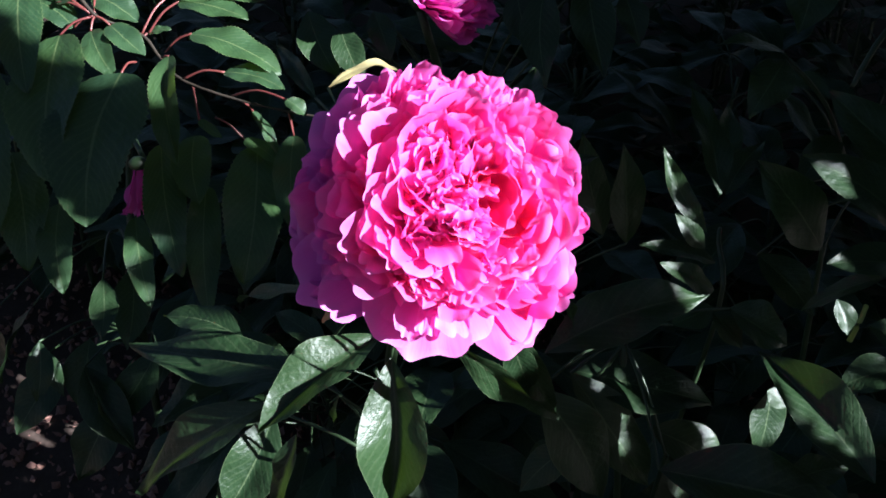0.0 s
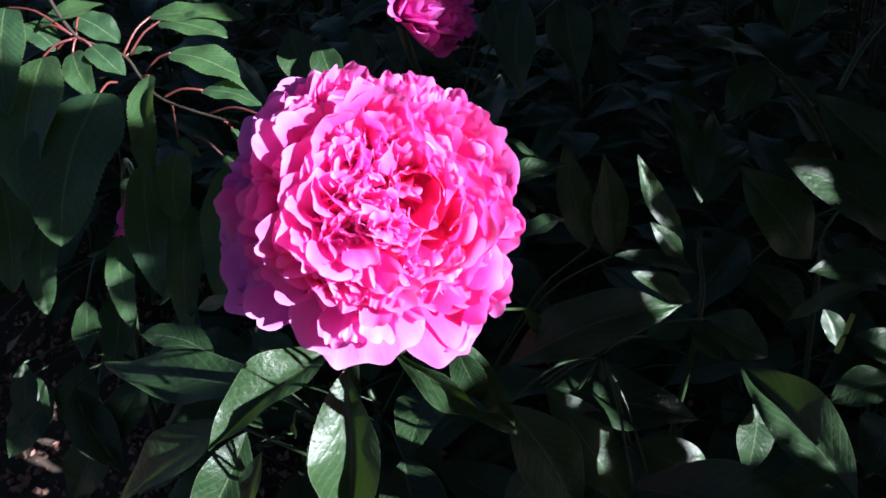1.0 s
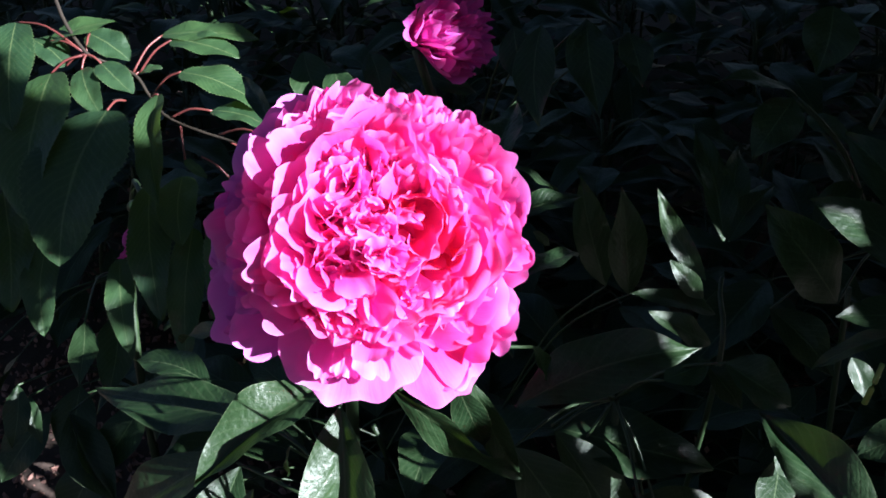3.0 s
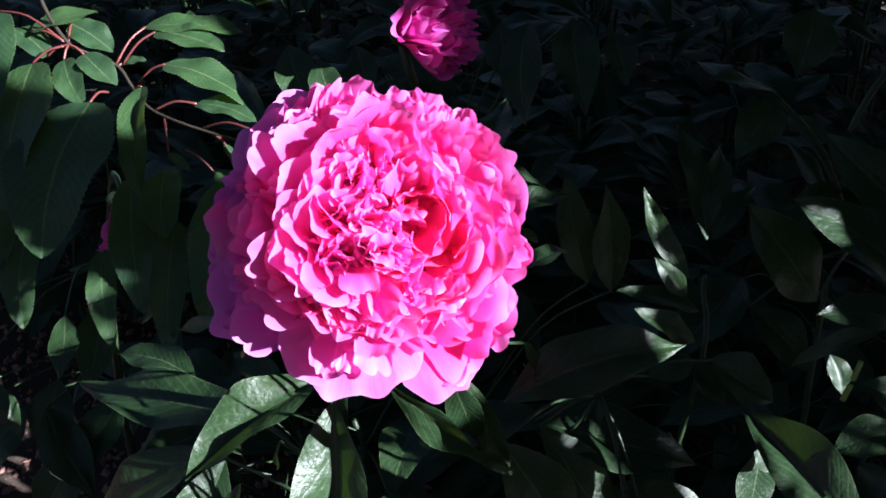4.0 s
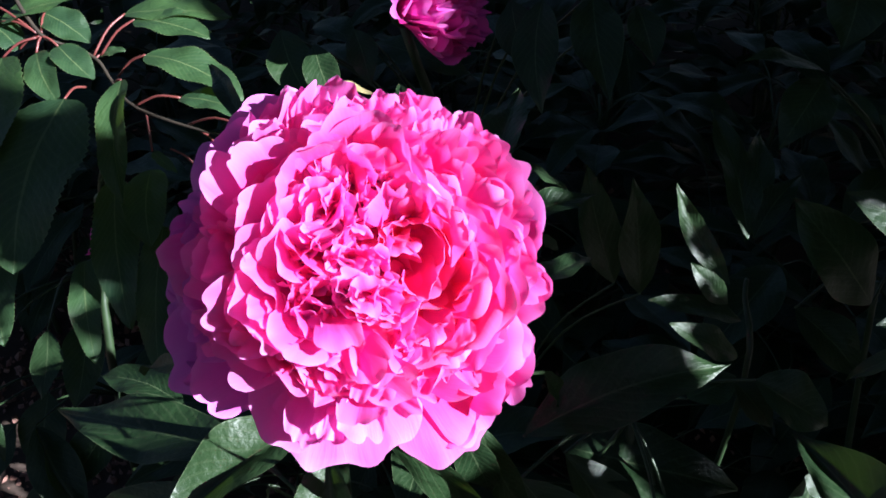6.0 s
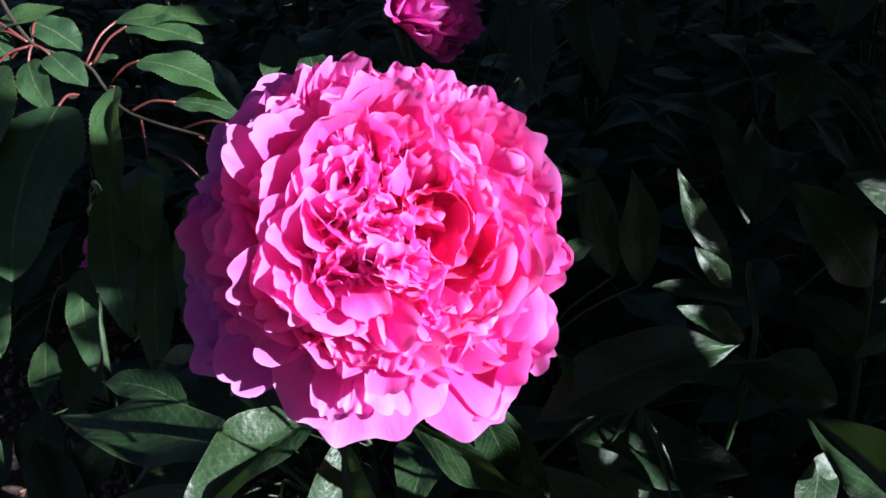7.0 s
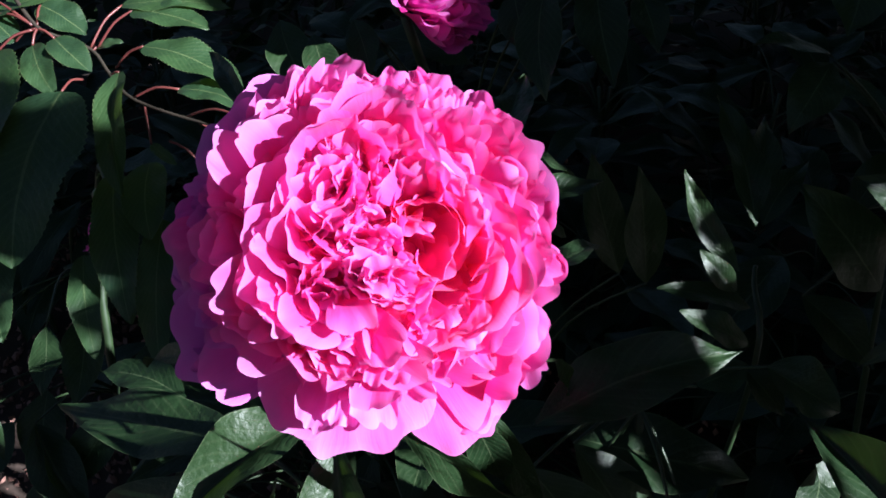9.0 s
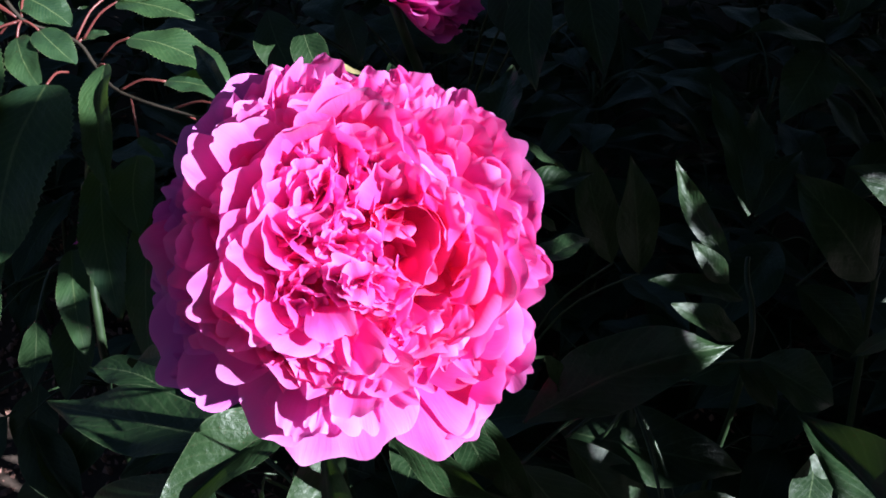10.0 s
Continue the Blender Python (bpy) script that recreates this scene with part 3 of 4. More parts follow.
leaf(main, (0.063, 0.598, 0.686), (0.098, 0.601, 0.661), 0.010, (0.36, -0.07, 0.93), 20, 0.05, stalk=(-0.015, 0.43, 0.66))
leaf(main, (0.062, 0.569, 0.662), (0.112, 0.596, 0.663), 0.021, (-0.14, -0.27, 0.95), 24, 0.04, stalk=(-0.015, 0.43, 0.65))
leaf(main, (0.071, 0.53, 0.641), (0.111, 0.582, 0.628), 0.018, (-0.19, -0.32, 0.93), 24, 0.05, stalk=(-0.01, 0.44, 0.63))
leaf(main, (0.079, 0.582, 0.644), (0.091, 0.586, 0.631), 0.007, (0.27, -0.57, 0.78), 14, 0.04)
leaf(main, (0.077, 0.476, 0.628), (0.087, 0.498, 0.585), 0.013, (0.32, -0.52, 0.79), 24, 0.05, stalk=(0.005, 0.42, 0.64))
leaf(main, (-0.068, 0.453, 0.566), (-0.076, 0.472, 0.524), 0.006, (0, -0.5, 0.87), 24, 0.05, stalk=(-0.033, 0.465, 0.5))
leaf(main, (-0.052, 0.372, 0.703), (-0.062, 0.379, 0.688), 0.005, (0, -0.52, 0.86), 24, 0.05, material=BRACT)


low_right = thing("peony_plant", (0.2, 0.6, 0), "peony stem with long glossy dark green leaves", "plant", "peonies of the bed")
stem(low_right, [(0.14, 0.56, 0.52), (0.16, 0.58, 0.3), (0.2, 0.6, -0.02)], 0.003, 0.004)
leaf(low_right, (0.068, 0.478, 0.581), (0.185, 0.522, 0.595), 0.044, (0, -0.31, 0.95), 22, 0.06, stalk=(0.14, 0.56, 0.52))
leaf(low_right, (0.096, 0.560, 0.493), (0.214, 0.548, 0.467), 0.052, (0, -0.31, 0.95), 20, 0.06, stalk=(0.14, 0.56, 0.52))
leaf(low_right, (0.067, 0.485, 0.541), (0.117, 0.475, 0.441), 0.047, (-0.1, -0.41, 0.91), 20, 0.06, stalk=(0.14, 0.56, 0.52))
leaf(low_right, (0.097, 0.536, 0.51), (0.165, 0.514, 0.409), 0.048, (0.2, -0.41, 0.89), 20, 0.06, stalk=(0.14, 0.56, 0.52))
leaf(low_right, (0.282, 0.42, 0.519), (0.227, 0.518, 0.548), 0.042, (-0.14, -0.51, 0.85), 48, 0.06)
leaf(low_right, (0.15, 0.453, 0.496), (0.281, 0.436, 0.472), 0.055, (0, -0.37, 0.93), 22, 0.1, stalk=(0.14, 0.56, 0.52))
leaf(low_right, (0.238, 0.446, 0.487), (0.29, 0.467, 0.481), 0.024, (0, -0.31, 0.95), 20, 0.07)
leaf(low_right, (0.261, 0.555, 0.476), (0.256, 0.537, 0.419), 0.034, (0.3, -0.57, 0.77), 10, 0.03)
leaf(low_right, (0.254, 0.546, 0.482), (0.271, 0.540, 0.470), 0.018, (0.35, -0.6, 0.7), 10, 0.03)
leaf(low_right, (0.174, 0.512, 0.441), (0.195, 0.506, 0.398), 0.018, (0.21, -0.58, 0.79), 14, 0.04, stalk=(0.14, 0.56, 0.52))
leaf(low_right, (0.11, 0.561, 0.407), (0.066, 0.552, 0.358), 0.030, (0.1, -0.41, 0.91), 10, 0.03, stalk=(0.14, 0.56, 0.52))
leaf(low_right, (0.093, 0.54, 0.412), (0.133, 0.549, 0.389), 0.020, (0.1, -0.41, 0.91), 12, 0.03, stalk=(0.14, 0.56, 0.52))
leaf(low_right, (0.205, 0.533, 0.575), (0.25, 0.525, 0.547), 0.037, (0.2, -0.41, 0.89), 26, 0.06, stalk=(0.14, 0.56, 0.52))
leaf(low_right, (0.198, 0.547, 0.561), (0.22, 0.531, 0.538), 0.023, (0.2, -0.41, 0.89), 24, 0.06, stalk=(0.14, 0.56, 0.52))
leaf(low_right, (0.167, 0.534, 0.559), (0.199, 0.549, 0.563), 0.025, (0, -0.31, 0.95), 20, 0.05, stalk=(0.14, 0.56, 0.52))
leaf(low_right, (0.161, 0.526, 0.461), (0.235, 0.53, 0.397), 0.041, (0.1, -0.41, 0.91), 20, 0.06, stalk=(0.14, 0.56, 0.52))
shoot = thing("peony_plant", (0.21, 0.66, 0), "young upright peony shoot with pointed lit leaflets", "plant", "peonies of the bed")
stem(shoot, [(0.219, 0.624, 0.583), (0.216, 0.613, 0.577), (0.212, 0.572, 0.536), (0.215, 0.65, 0.25), (0.21, 0.66, -0.02)], 0.0014, 0.003)
leaf(shoot, (0.204, 0.61, 0.589), (0.167, 0.632, 0.651), 0.016, (-0.35, -0.47, 0.81), 22, -0.03)
leaf(shoot, (0.201, 0.598, 0.582), (0.175, 0.601, 0.612), 0.015, (-0.3, -0.47, 0.83), 24, 0.04)
leaf(shoot, (0.211, 0.596, 0.57), (0.149, 0.591, 0.589), 0.019, (0, -0.24, 0.97), 24, 0.08)
leaf(shoot, (0.2, 0.556, 0.573), (0.155, 0.551, 0.602), 0.020, (-0.3, -0.37, 0.88), 22, 0.06)
leaf(shoot, (0.222, 0.647, 0.6), (0.207, 0.734, 0.654), 0.028, (0.31, -0.64, 0.7), 24, 0.03)
leaf(shoot, (0.226, 0.647, 0.6), (0.267, 0.698, 0.62), 0.021, (-0.21, -0.58, 0.79), 26, 0.03)
leaf(shoot, (0.223, 0.655, 0.592), (0.25, 0.754, 0.629), 0.024, (0, -0.68, 0.73), 26, 0.03)
tall_right = thing("peony_plant", (0.42, 0.74, 0), "peony stem with broad dark green leaves", "plant", "peonies of the bed")
stem(tall_right, [(0.36, 0.74, 0.5), (0.38, 0.75, 0.3), (0.42, 0.76, -0.02)], 0.0025, 0.004)
leaf(tall_right, (0.311, 0.639, 0.552), (0.249, 0.655, 0.627), 0.051, (-0.1, -0.51, 0.85), 14, 0.05, stalk=(0.37, 0.725, 0.55))
leaf(tall_right, (0.368, 0.613, 0.585), (0.272, 0.63, 0.645), 0.051, (0, -0.42, 0.91), 14, 0.06, stalk=(0.37, 0.725, 0.55))
leaf(tall_right, (0.3, 0.687, 0.586), (0.347, 0.728, 0.611), 0.027, (0, -0.52, 0.86), 24, 0.04, stalk=(0.37, 0.725, 0.55))
leaf(tall_right, (0.358, 0.581, 0.575), (0.282, 0.567, 0.589), 0.033, (0, -0.31, 0.95), 16, 0.06, stalk=(0.37, 0.725, 0.55))
leaf(tall_right, (0.402, 0.666, 0.591), (0.321, 0.722, 0.654), 0.061, (0, -0.52, 0.86), 16, 0.06, stalk=(0.37, 0.725, 0.55))
leaf(tall_right, (0.278, 0.71, 0.688), (0.209, 0.687, 0.709), 0.020, (0, -0.17, 0.98), 16, 0.1, stalk=(0.37, 0.725, 0.55))
leaf(tall_right, (0.274, 0.71, 0.688), (0.235, 0.656, 0.664), 0.034, (0, -0.56, 0.83), 14, 0.05, stalk=(0.37, 0.725, 0.55))
leaf(tall_right, (0.315, 0.796, 0.637), (0.338, 0.755, 0.632), 0.022, (0, -0.52, 0.86), 16, 0.05, stalk=(0.37, 0.725, 0.55))
leaf(tall_right, (0.351, 0.891, 0.703), (0.329, 0.835, 0.658), 0.048, (0, -0.52, 0.86), 16, 0.05)
leaf(tall_right, (0.317, 0.549, 0.546), (0.365, 0.526, 0.531), 0.029, (0, -0.37, 0.93), 20, 0.06)
leaf(tall_right, (0.307, 0.584, 0.543), (0.315, 0.568, 0.52), 0.018, (0, -0.31, 0.95), 30, 0.03)
leaf(tall_right, (0.327, 0.562, 0.582), (0.279, 0.578, 0.536), 0.015, (0, -0.31, 0.95), 28, 0.06)
leaf(tall_right, (0.364, 0.561, 0.493), (0.315, 0.558, 0.472), 0.031, (0, -0.42, 0.91), 20, 0.05)
leaf(tall_right, (0.278, 0.685, 0.514), (0.328, 0.654, 0.469), 0.040, (0, -0.42, 0.91), 20, 0.05, stalk=(0.37, 0.725, 0.55))
stem(tall_right, [(0.388, 0.77, 0.705), (0.36, 0.744, 0.686), (0.34, 0.724, 0.657)], 0.0028, 0.0022)
stem(tall_right, [(0.317, 0.558, 0.558), (0.311, 0.55, 0.548), (0.308, 0.55, 0.53)], 0.0018, 0.0022, STEM_PALE)
back = thing("peony_plant", (0.02, 0.93, 0), "peony behind with a half-open deep pink bloom", "plant", "peonies of the bed")
back_flower = part("flower", receptacle(0.012), STEM, back, "half-open deep pink peony bloom")
back_flower.matrix_basis = Matrix.Translation(-back.location) @ bloom_matrix((0.003, 0.826, 0.701), (0.72, -0.40, 0.30)) @ Matrix.Translation((0, 0, -0.03))
ring(back_flower, 8, 0, 360, 0.008, 0.0, 48, 0.058, 0.036, 26, 0.6, 0.06, 0.10, material=PETAL_FAR)
ring(back_flower, 12, 0, 360, 0.010, 0.002, 56, 0.058, 0.024, 22, 0.7, 0.08, 0.12, loose=1.5, material=PETAL_FAR)
ring(back_flower, 16, 0, 360, 0.010, 0.006, 66, 0.056, 0.018, 20, 0.7, 0.09, 0.12, loose=1.5, material=PETAL_FAR)
ring(back_flower, 14, 0, 360, 0.006, 0.010, 76, 0.052, 0.015, 20, 0.7, 0.1, 0.14, loose=1.5, material=PETAL_FAR)
stem(back, [(-0.021, 0.838, 0.681), (0.02, 0.9, 0.45), (0.02, 0.93, -0.02)], 0.004, 0.006)
leaf(back, (0.125, 0.803, 0.718), (0.132, 0.715, 0.67), 0.037, (0, -0.61, 0.79), 16, 0.05, stalk=(0.02, 0.89, 0.5))
leaf(back, (0.088, 0.801, 0.714), (0.086, 0.724, 0.657), 0.034, (-0.21, -0.58, 0.79), 16, 0.05, stalk=(0.02, 0.89, 0.5))
leaf(back, (0.065, 0.82, 0.707), (0.079, 0.789, 0.663), 0.031, (-0.21, -0.58, 0.79), 16, 0.05, stalk=(0.02, 0.89, 0.5))
leaf(back, (0.164, 0.837, 0.696), (0.174, 0.791, 0.665), 0.028, (0, -0.61, 0.79), 16, 0.05, stalk=(0.02, 0.89, 0.5))
leaf(back, (-0.096, 0.84, 0.665), (-0.071, 0.79, 0.629), 0.028, (0, -0.61, 0.79), 18, 0.05, stalk=(0.02, 0.89, 0.5))
leaf(back, (-0.066, 0.866, 0.668), (-0.049, 0.82, 0.637), 0.026, (0, -0.61, 0.79), 18, 0.05, stalk=(0.02, 0.89, 0.5))
leaf(back, (-0.128, 0.866, 0.668), (-0.096, 0.811, 0.624), 0.037, (0, -0.61, 0.79), 18, 0.05, stalk=(0.02, 0.89, 0.5))
leaf(back, (-0.053, 0.908, 0.641), (0.036, 0.862, 0.627), 0.033, (0, -0.42, 0.91), 18, 0.05, stalk=(0.02, 0.89, 0.5))
leaf(back, (0.149, 0.732, 0.503), (0.122, 0.746, 0.604), 0.034, (0.12, -0.66, 0.74), 20, 0.03, stalk=(0.06, 0.8, 0.3))
leaf(back, (0.165, 0.703, 0.514), (0.152, 0.704, 0.615), 0.033, (0.12, -0.66, 0.74), 20, 0.03, stalk=(0.06, 0.8, 0.3))
left = thing("peony_plant", (-0.36, 0.86, 0), "shaded peony with a drooping purple-pink bloom", "plant", "peonies of the bed")
left_flower = part("flower", receptacle(0.010), STEM, left, "shaded narrow magenta bloom")
left_flower.matrix_basis = Matrix.Translation(-left.location) @ bloom_matrix((-0.329, 0.892, 0.488), (0.1, -0.3, -0.9))
ring(left_flower, 7, 0, 360, 0.004, 0.0, 78, 0.046, 0.018, 4, 0.9, 0.07, 0.15, loose=1.4, material=PETAL_FAR)
ring(left_flower, 7, 0, 360, 0.003, 0.0, 84, 0.056, 0.012, 8, 0.9, 0.08, 0.15, loose=1.4, material=PETAL_FAR)
stem(left, [(-0.329, 0.912, 0.483), (-0.36, 0.96, 0.47), (-0.36, 0.88, 0.3), (-0.36, 0.86, -0.02)], 0.003, 0.006)
leaf(left, (-0.374, 0.672, 0.425), (-0.376, 0.639, 0.379), 0.024, (0.2, -0.51, 0.84), 20, 0.05, stalk=(-0.36, 0.9, 0.22))
leaf(left, (-0.373, 0.682, 0.404), (-0.359, 0.657, 0.369), 0.015, (0.2, -0.51, 0.84), 20, 0.05, stalk=(-0.36, 0.9, 0.22))
leaf(left, (-0.362, 0.718, 0.352), (-0.311, 0.67, 0.284), 0.057, (-0.9, -0.07, 0.42), 18, 0.05, stalk=(-0.36, 0.9, 0.22))
leaf(left, (-0.315, 0.705, 0.472), (-0.309, 0.657, 0.439), 0.026, (0, -0.69, 0.73), 8, 0.03, stalk=(-0.355, 0.865, 0.42))
leaf(left, (-0.3, 0.744, 0.459), (-0.299, 0.682, 0.405), 0.038, (0, -0.69, 0.73), 14, 0.03, stalk=(-0.355, 0.865, 0.42))
leaf(left, (-0.431, 0.785, 0.378), (-0.466, 0.738, 0.31), 0.048, (-0.9, -0.21, 0.39), 18, 0.05, stalk=(-0.355, 0.865, 0.42))
leaf(left, (-0.478, 0.779, 0.368), (-0.454, 0.751, 0.329), 0.054, (-0.77, -0.26, 0.58), 18, 0.05, stalk=(-0.355, 0.865, 0.42))
for base, tip, width in (((-0.362, 0.718, 0.352), (-0.311, 0.67, 0.284), 0.044), ((-0.294, 0.743, 0.352), (-0.346, 0.696, 0.286), 0.040), ((-0.401, 0.748, 0.325), (-0.448, 0.707, 0.266), 0.044),
                         ((-0.379, 0.78, 0.336), (-0.385, 0.735, 0.271), 0.046), ((-0.347, 0.724, 0.29), (-0.39, 0.693, 0.212), 0.048)):
    leaf(left, base, tip, width, (0.15, -0.5, 0.85), 18, 0.05, stalk=(-0.36, 0.9, 0.22))
cherry = thing("cherry_branch", (-0.092, 0.753, 0.611), "cherry twig with red leaf stalks and toothed green leaves", "branch", "")
stem(cherry, [(-0.085, 0.735, 0.62), (-0.162, 0.761, 0.622), (-0.23, 0.782, 0.635), (-0.257, 0.808, 0.646), (-0.274, 0.825, 0.66), (-0.3, 0.831, 0.67), (-0.317, 0.83, 0.679), (-0.344, 0.855, 0.705), (-0.368, 0.895, 0.744)], 0.0011, 0.0019, TWIG, name='twig')
leaf(cherry, (-0.225, 0.807, 0.67), (-0.143, 0.777, 0.645), 0.036, (0, -0.17, 0.98), 14, 0.06, material=CHERRY_LEAF, serrate=0.035, round_=1, stalk=(-0.253, 0.812, 0.65))
leaf(cherry, (-0.193, 0.778, 0.646), (-0.138, 0.759, 0.638), 0.026, (0.1, -0.17, 0.98), 14, 0.06, material=CHERRY_LEAF, serrate=0.035, round_=1, stalk=(-0.232, 0.784, 0.637))
leaf(cherry, (-0.135, 0.746, 0.635), (-0.118, 0.737, 0.624), 0.015, (0.1, -0.31, 0.95), 14, 0.05, material=CHERRY_LEAF, serrate=0.035, round_=1, stalk=(-0.188, 0.77, 0.627))
leaf(cherry, (-0.248, 0.804, 0.65), (-0.228, 0.713, 0.588), 0.029, (-0.3, -0.57, 0.77), 30, 0.06, material=CHERRY_LEAF, serrate=0.035, round_=1, stalk=(-0.256, 0.808, 0.646))
leaf(cherry, (-0.319, 0.818, 0.668), (-0.291, 0.776, 0.643), 0.026, (-0.2, -0.41, 0.89), 18, 0.06, material=CHERRY_LEAF, serrate=0.035, round_=1, stalk=(-0.317, 0.829, 0.678))
leaf(cherry, (-0.303, 0.825, 0.671), (-0.267, 0.795, 0.654), 0.027, (0.2, -0.31, 0.93), 16, 0.06, material=CHERRY_LEAF, serrate=0.035, round_=1, stalk=(-0.316, 0.829, 0.678))
leaf(cherry, (-0.281, 0.768, 0.65), (-0.293, 0.649, 0.567), 0.088, (-0.15, -0.64, 0.75), 14, 0.05, material=CHERRY_LEAF, serrate=0.035, round_=1, stalk=(-0.278, 0.802, 0.645))
leaf(cherry, (-0.347, 0.816, 0.665), (-0.333, 0.688, 0.588), 0.070, (-0.2, -0.63, 0.75), 18, 0.05, material=CHERRY_LEAF, serrate=0.035, round_=1, stalk=(-0.321, 0.829, 0.677))
leaf(cherry, (-0.392, 0.862, 0.697), (-0.359, 0.749, 0.64), 0.043, (0.1, -0.47, 0.88), 18, 0.05, material=CHERRY_LEAF, serrate=0.035, round_=1, stalk=(-0.321, 0.831, 0.68))
leaf(cherry, (-0.241, 0.843, 0.687), (-0.176, 0.824, 0.677), 0.035, (0, -0.17, 0.98), 14, 0.06, material=CHERRY_LEAF, serrate=0.035, round_=1, stalk=(-0.27, 0.827, 0.662))
leaf(cherry, (-0.254, 0.855, 0.687), (-0.164, 0.853, 0.684), 0.032, (0, -0.17, 0.98), 14, 0.06, material=CHERRY_LEAF, serrate=0.035, round_=1, stalk=(-0.276, 0.827, 0.662))
leaf(cherry, (-0.354, 0.842, 0.686), (-0.298, 0.862, 0.697), 0.031, (0, -0.17, 0.98), 14, 0.05, material=CHERRY_LEAF, serrate=0.035, round_=1, stalk=(-0.321, 0.831, 0.68))
leaf(cherry, (-0.338, 0.829, 0.667), (-0.379, 0.853, 0.684), 0.026, (0, -0.31, 0.95), 14, 0.05, material=CHERRY_LEAF, serrate=0.035, round_=1, stalk=(-0.318, 0.829, 0.678))
leaf(cherry, (-0.271, 0.828, 0.662), (-0.249, 0.828, 0.666), 0.010, (0, -0.31, 0.95), 14, 0.05, material=CHERRY_LEAF, serrate=0.035, round_=1, stalk=(-0.274, 0.825, 0.66))
leaf(cherry, (-0.32, 0.851, 0.69), (-0.279, 0.832, 0.671), 0.031, (0, -0.31, 0.95), 14, 0.05, material=CHERRY_LEAF, serrate=0.035, round_=1, stalk=(-0.317, 0.831, 0.68))
leaf(cherry, (-0.172, 0.776, 0.609), (-0.145, 0.741, 0.576), 0.011, (0.51, -0.39, 0.77), 20, 0.04, material=CHERRY_LEAF, serrate=0.035, round_=1, stalk=(-0.178, 0.767, 0.622))
leaf(cherry, (-0.18, 0.762, 0.588), (-0.144, 0.739, 0.573), 0.015, (0, -0.31, 0.95), 14, 0.04, material=CHERRY_LEAF, serrate=0.035, round_=1, stalk=(-0.204, 0.764, 0.609))
leaf(cherry, (-0.218, 0.762, 0.607), (-0.195, 0.744, 0.598), 0.009, (0, -0.31, 0.95), 14, 0.04, material=CHERRY_LEAF, serrate=0.035, round_=1, stalk=(-0.224, 0.781, 0.633))
leaf(cherry, (-0.23, 0.781, 0.581), (-0.218, 0.719, 0.545), 0.037, (0, -0.69, 0.73), 14, 0.05, material=CHERRY_LEAF, serrate=0.035, round_=1)
leaf(cherry, (-0.17, 0.766, 0.578), (-0.172, 0.654, 0.504), 0.056, (0.05, -0.69, 0.73), 12, 0.04, material=CHERRY_LEAF, serrate=0.035, round_=1)
leaf(cherry, (-0.264, 0.785, 0.57), (-0.234, 0.682, 0.492), 0.039, (0, -0.69, 0.73), 14, 0.04, material=CHERRY_LEAF, serrate=0.035, round_=1)
leaf(cherry, (-0.285, 0.738, 0.519), (-0.261, 0.666, 0.469), 0.025, (0.1, -0.68, 0.72), 14, 0.04, material=CHERRY_LEAF, serrate=0.035, round_=1)
leaf(cherry, (-0.219, 0.754, 0.543), (-0.207, 0.654, 0.469), 0.031, (0.2, -0.67, 0.72), 14, 0.04, material=CHERRY_LEAF, serrate=0.035, round_=1)
leaf(cherry, (-0.418, 0.807, 0.549), (-0.389, 0.717, 0.473), 0.051, (0, -0.69, 0.73), 14, 0.04, material=CHERRY_LEAF, serrate=0.035, round_=1)
leaf(cherry, (-0.363, 0.762, 0.519), (-0.351, 0.697, 0.461), 0.034, (0, -0.69, 0.73), 14, 0.04, material=CHERRY_LEAF, serrate=0.035, round_=1)
leaf(cherry, (-0.132, 0.746, 0.6), (-0.123, 0.661, 0.549), 0.029, (0.1, -0.68, 0.72), 14, 0.04, material=CHERRY_LEAF, serrate=0.035, round_=1, stalk=(-0.135, 0.748, 0.621))
leaf(cherry, (-0.436, 0.836, 0.624), (-0.401, 0.702, 0.521), 0.057, (0, -0.69, 0.73), 14, 0.04, material=CHERRY_LEAF, serrate=0.035, round_=1)



# ---- filling foliage of the bed, behind and below ----
def bush(seed, height):
    """A leafy peony stem without a bloom: a stalk with whorls of divided leaves."""
    rng = random.Random(seed)
    ob = thing("peony_plant", (0, 0, 0), "leafy dark green peony stem without a bloom", "plant", "peonies of the bed")
    stem(ob, [(0, 0, -0.02), (0.01, 0.0, height * 0.5), (0.0, 0.01, height)], 0.005, 0.003)
    for i in range(15):
        z = height * (0.35 + 0.65 * i / 14)
        a = i * 2.4 + rng.uniform(-0.3, 0.3)
        out = Vector((math.cos(a), math.sin(a), 0))
        reach = rng.uniform(0.05, 0.12)
        base = Vector((0, 0, z)) + out * reach + Vector((0, 0, 0.03))
        tip = base + out * rng.uniform(0.09, 0.15) + Vector((rng.uniform(-0.03, 0.03), rng.uniform(-0.03, 0.03), rng.uniform(-0.09, 0.02)))
        n = Vector((0, 0, 1)) + out * rng.uniform(0, 0.6)
        leaf(ob, base, tip, rng.uniform(0.042, 0.068), n, rng.uniform(12, 35), rng.uniform(0.03, 0.14), stalk=(0, 0, z - 0.02))
    return ob


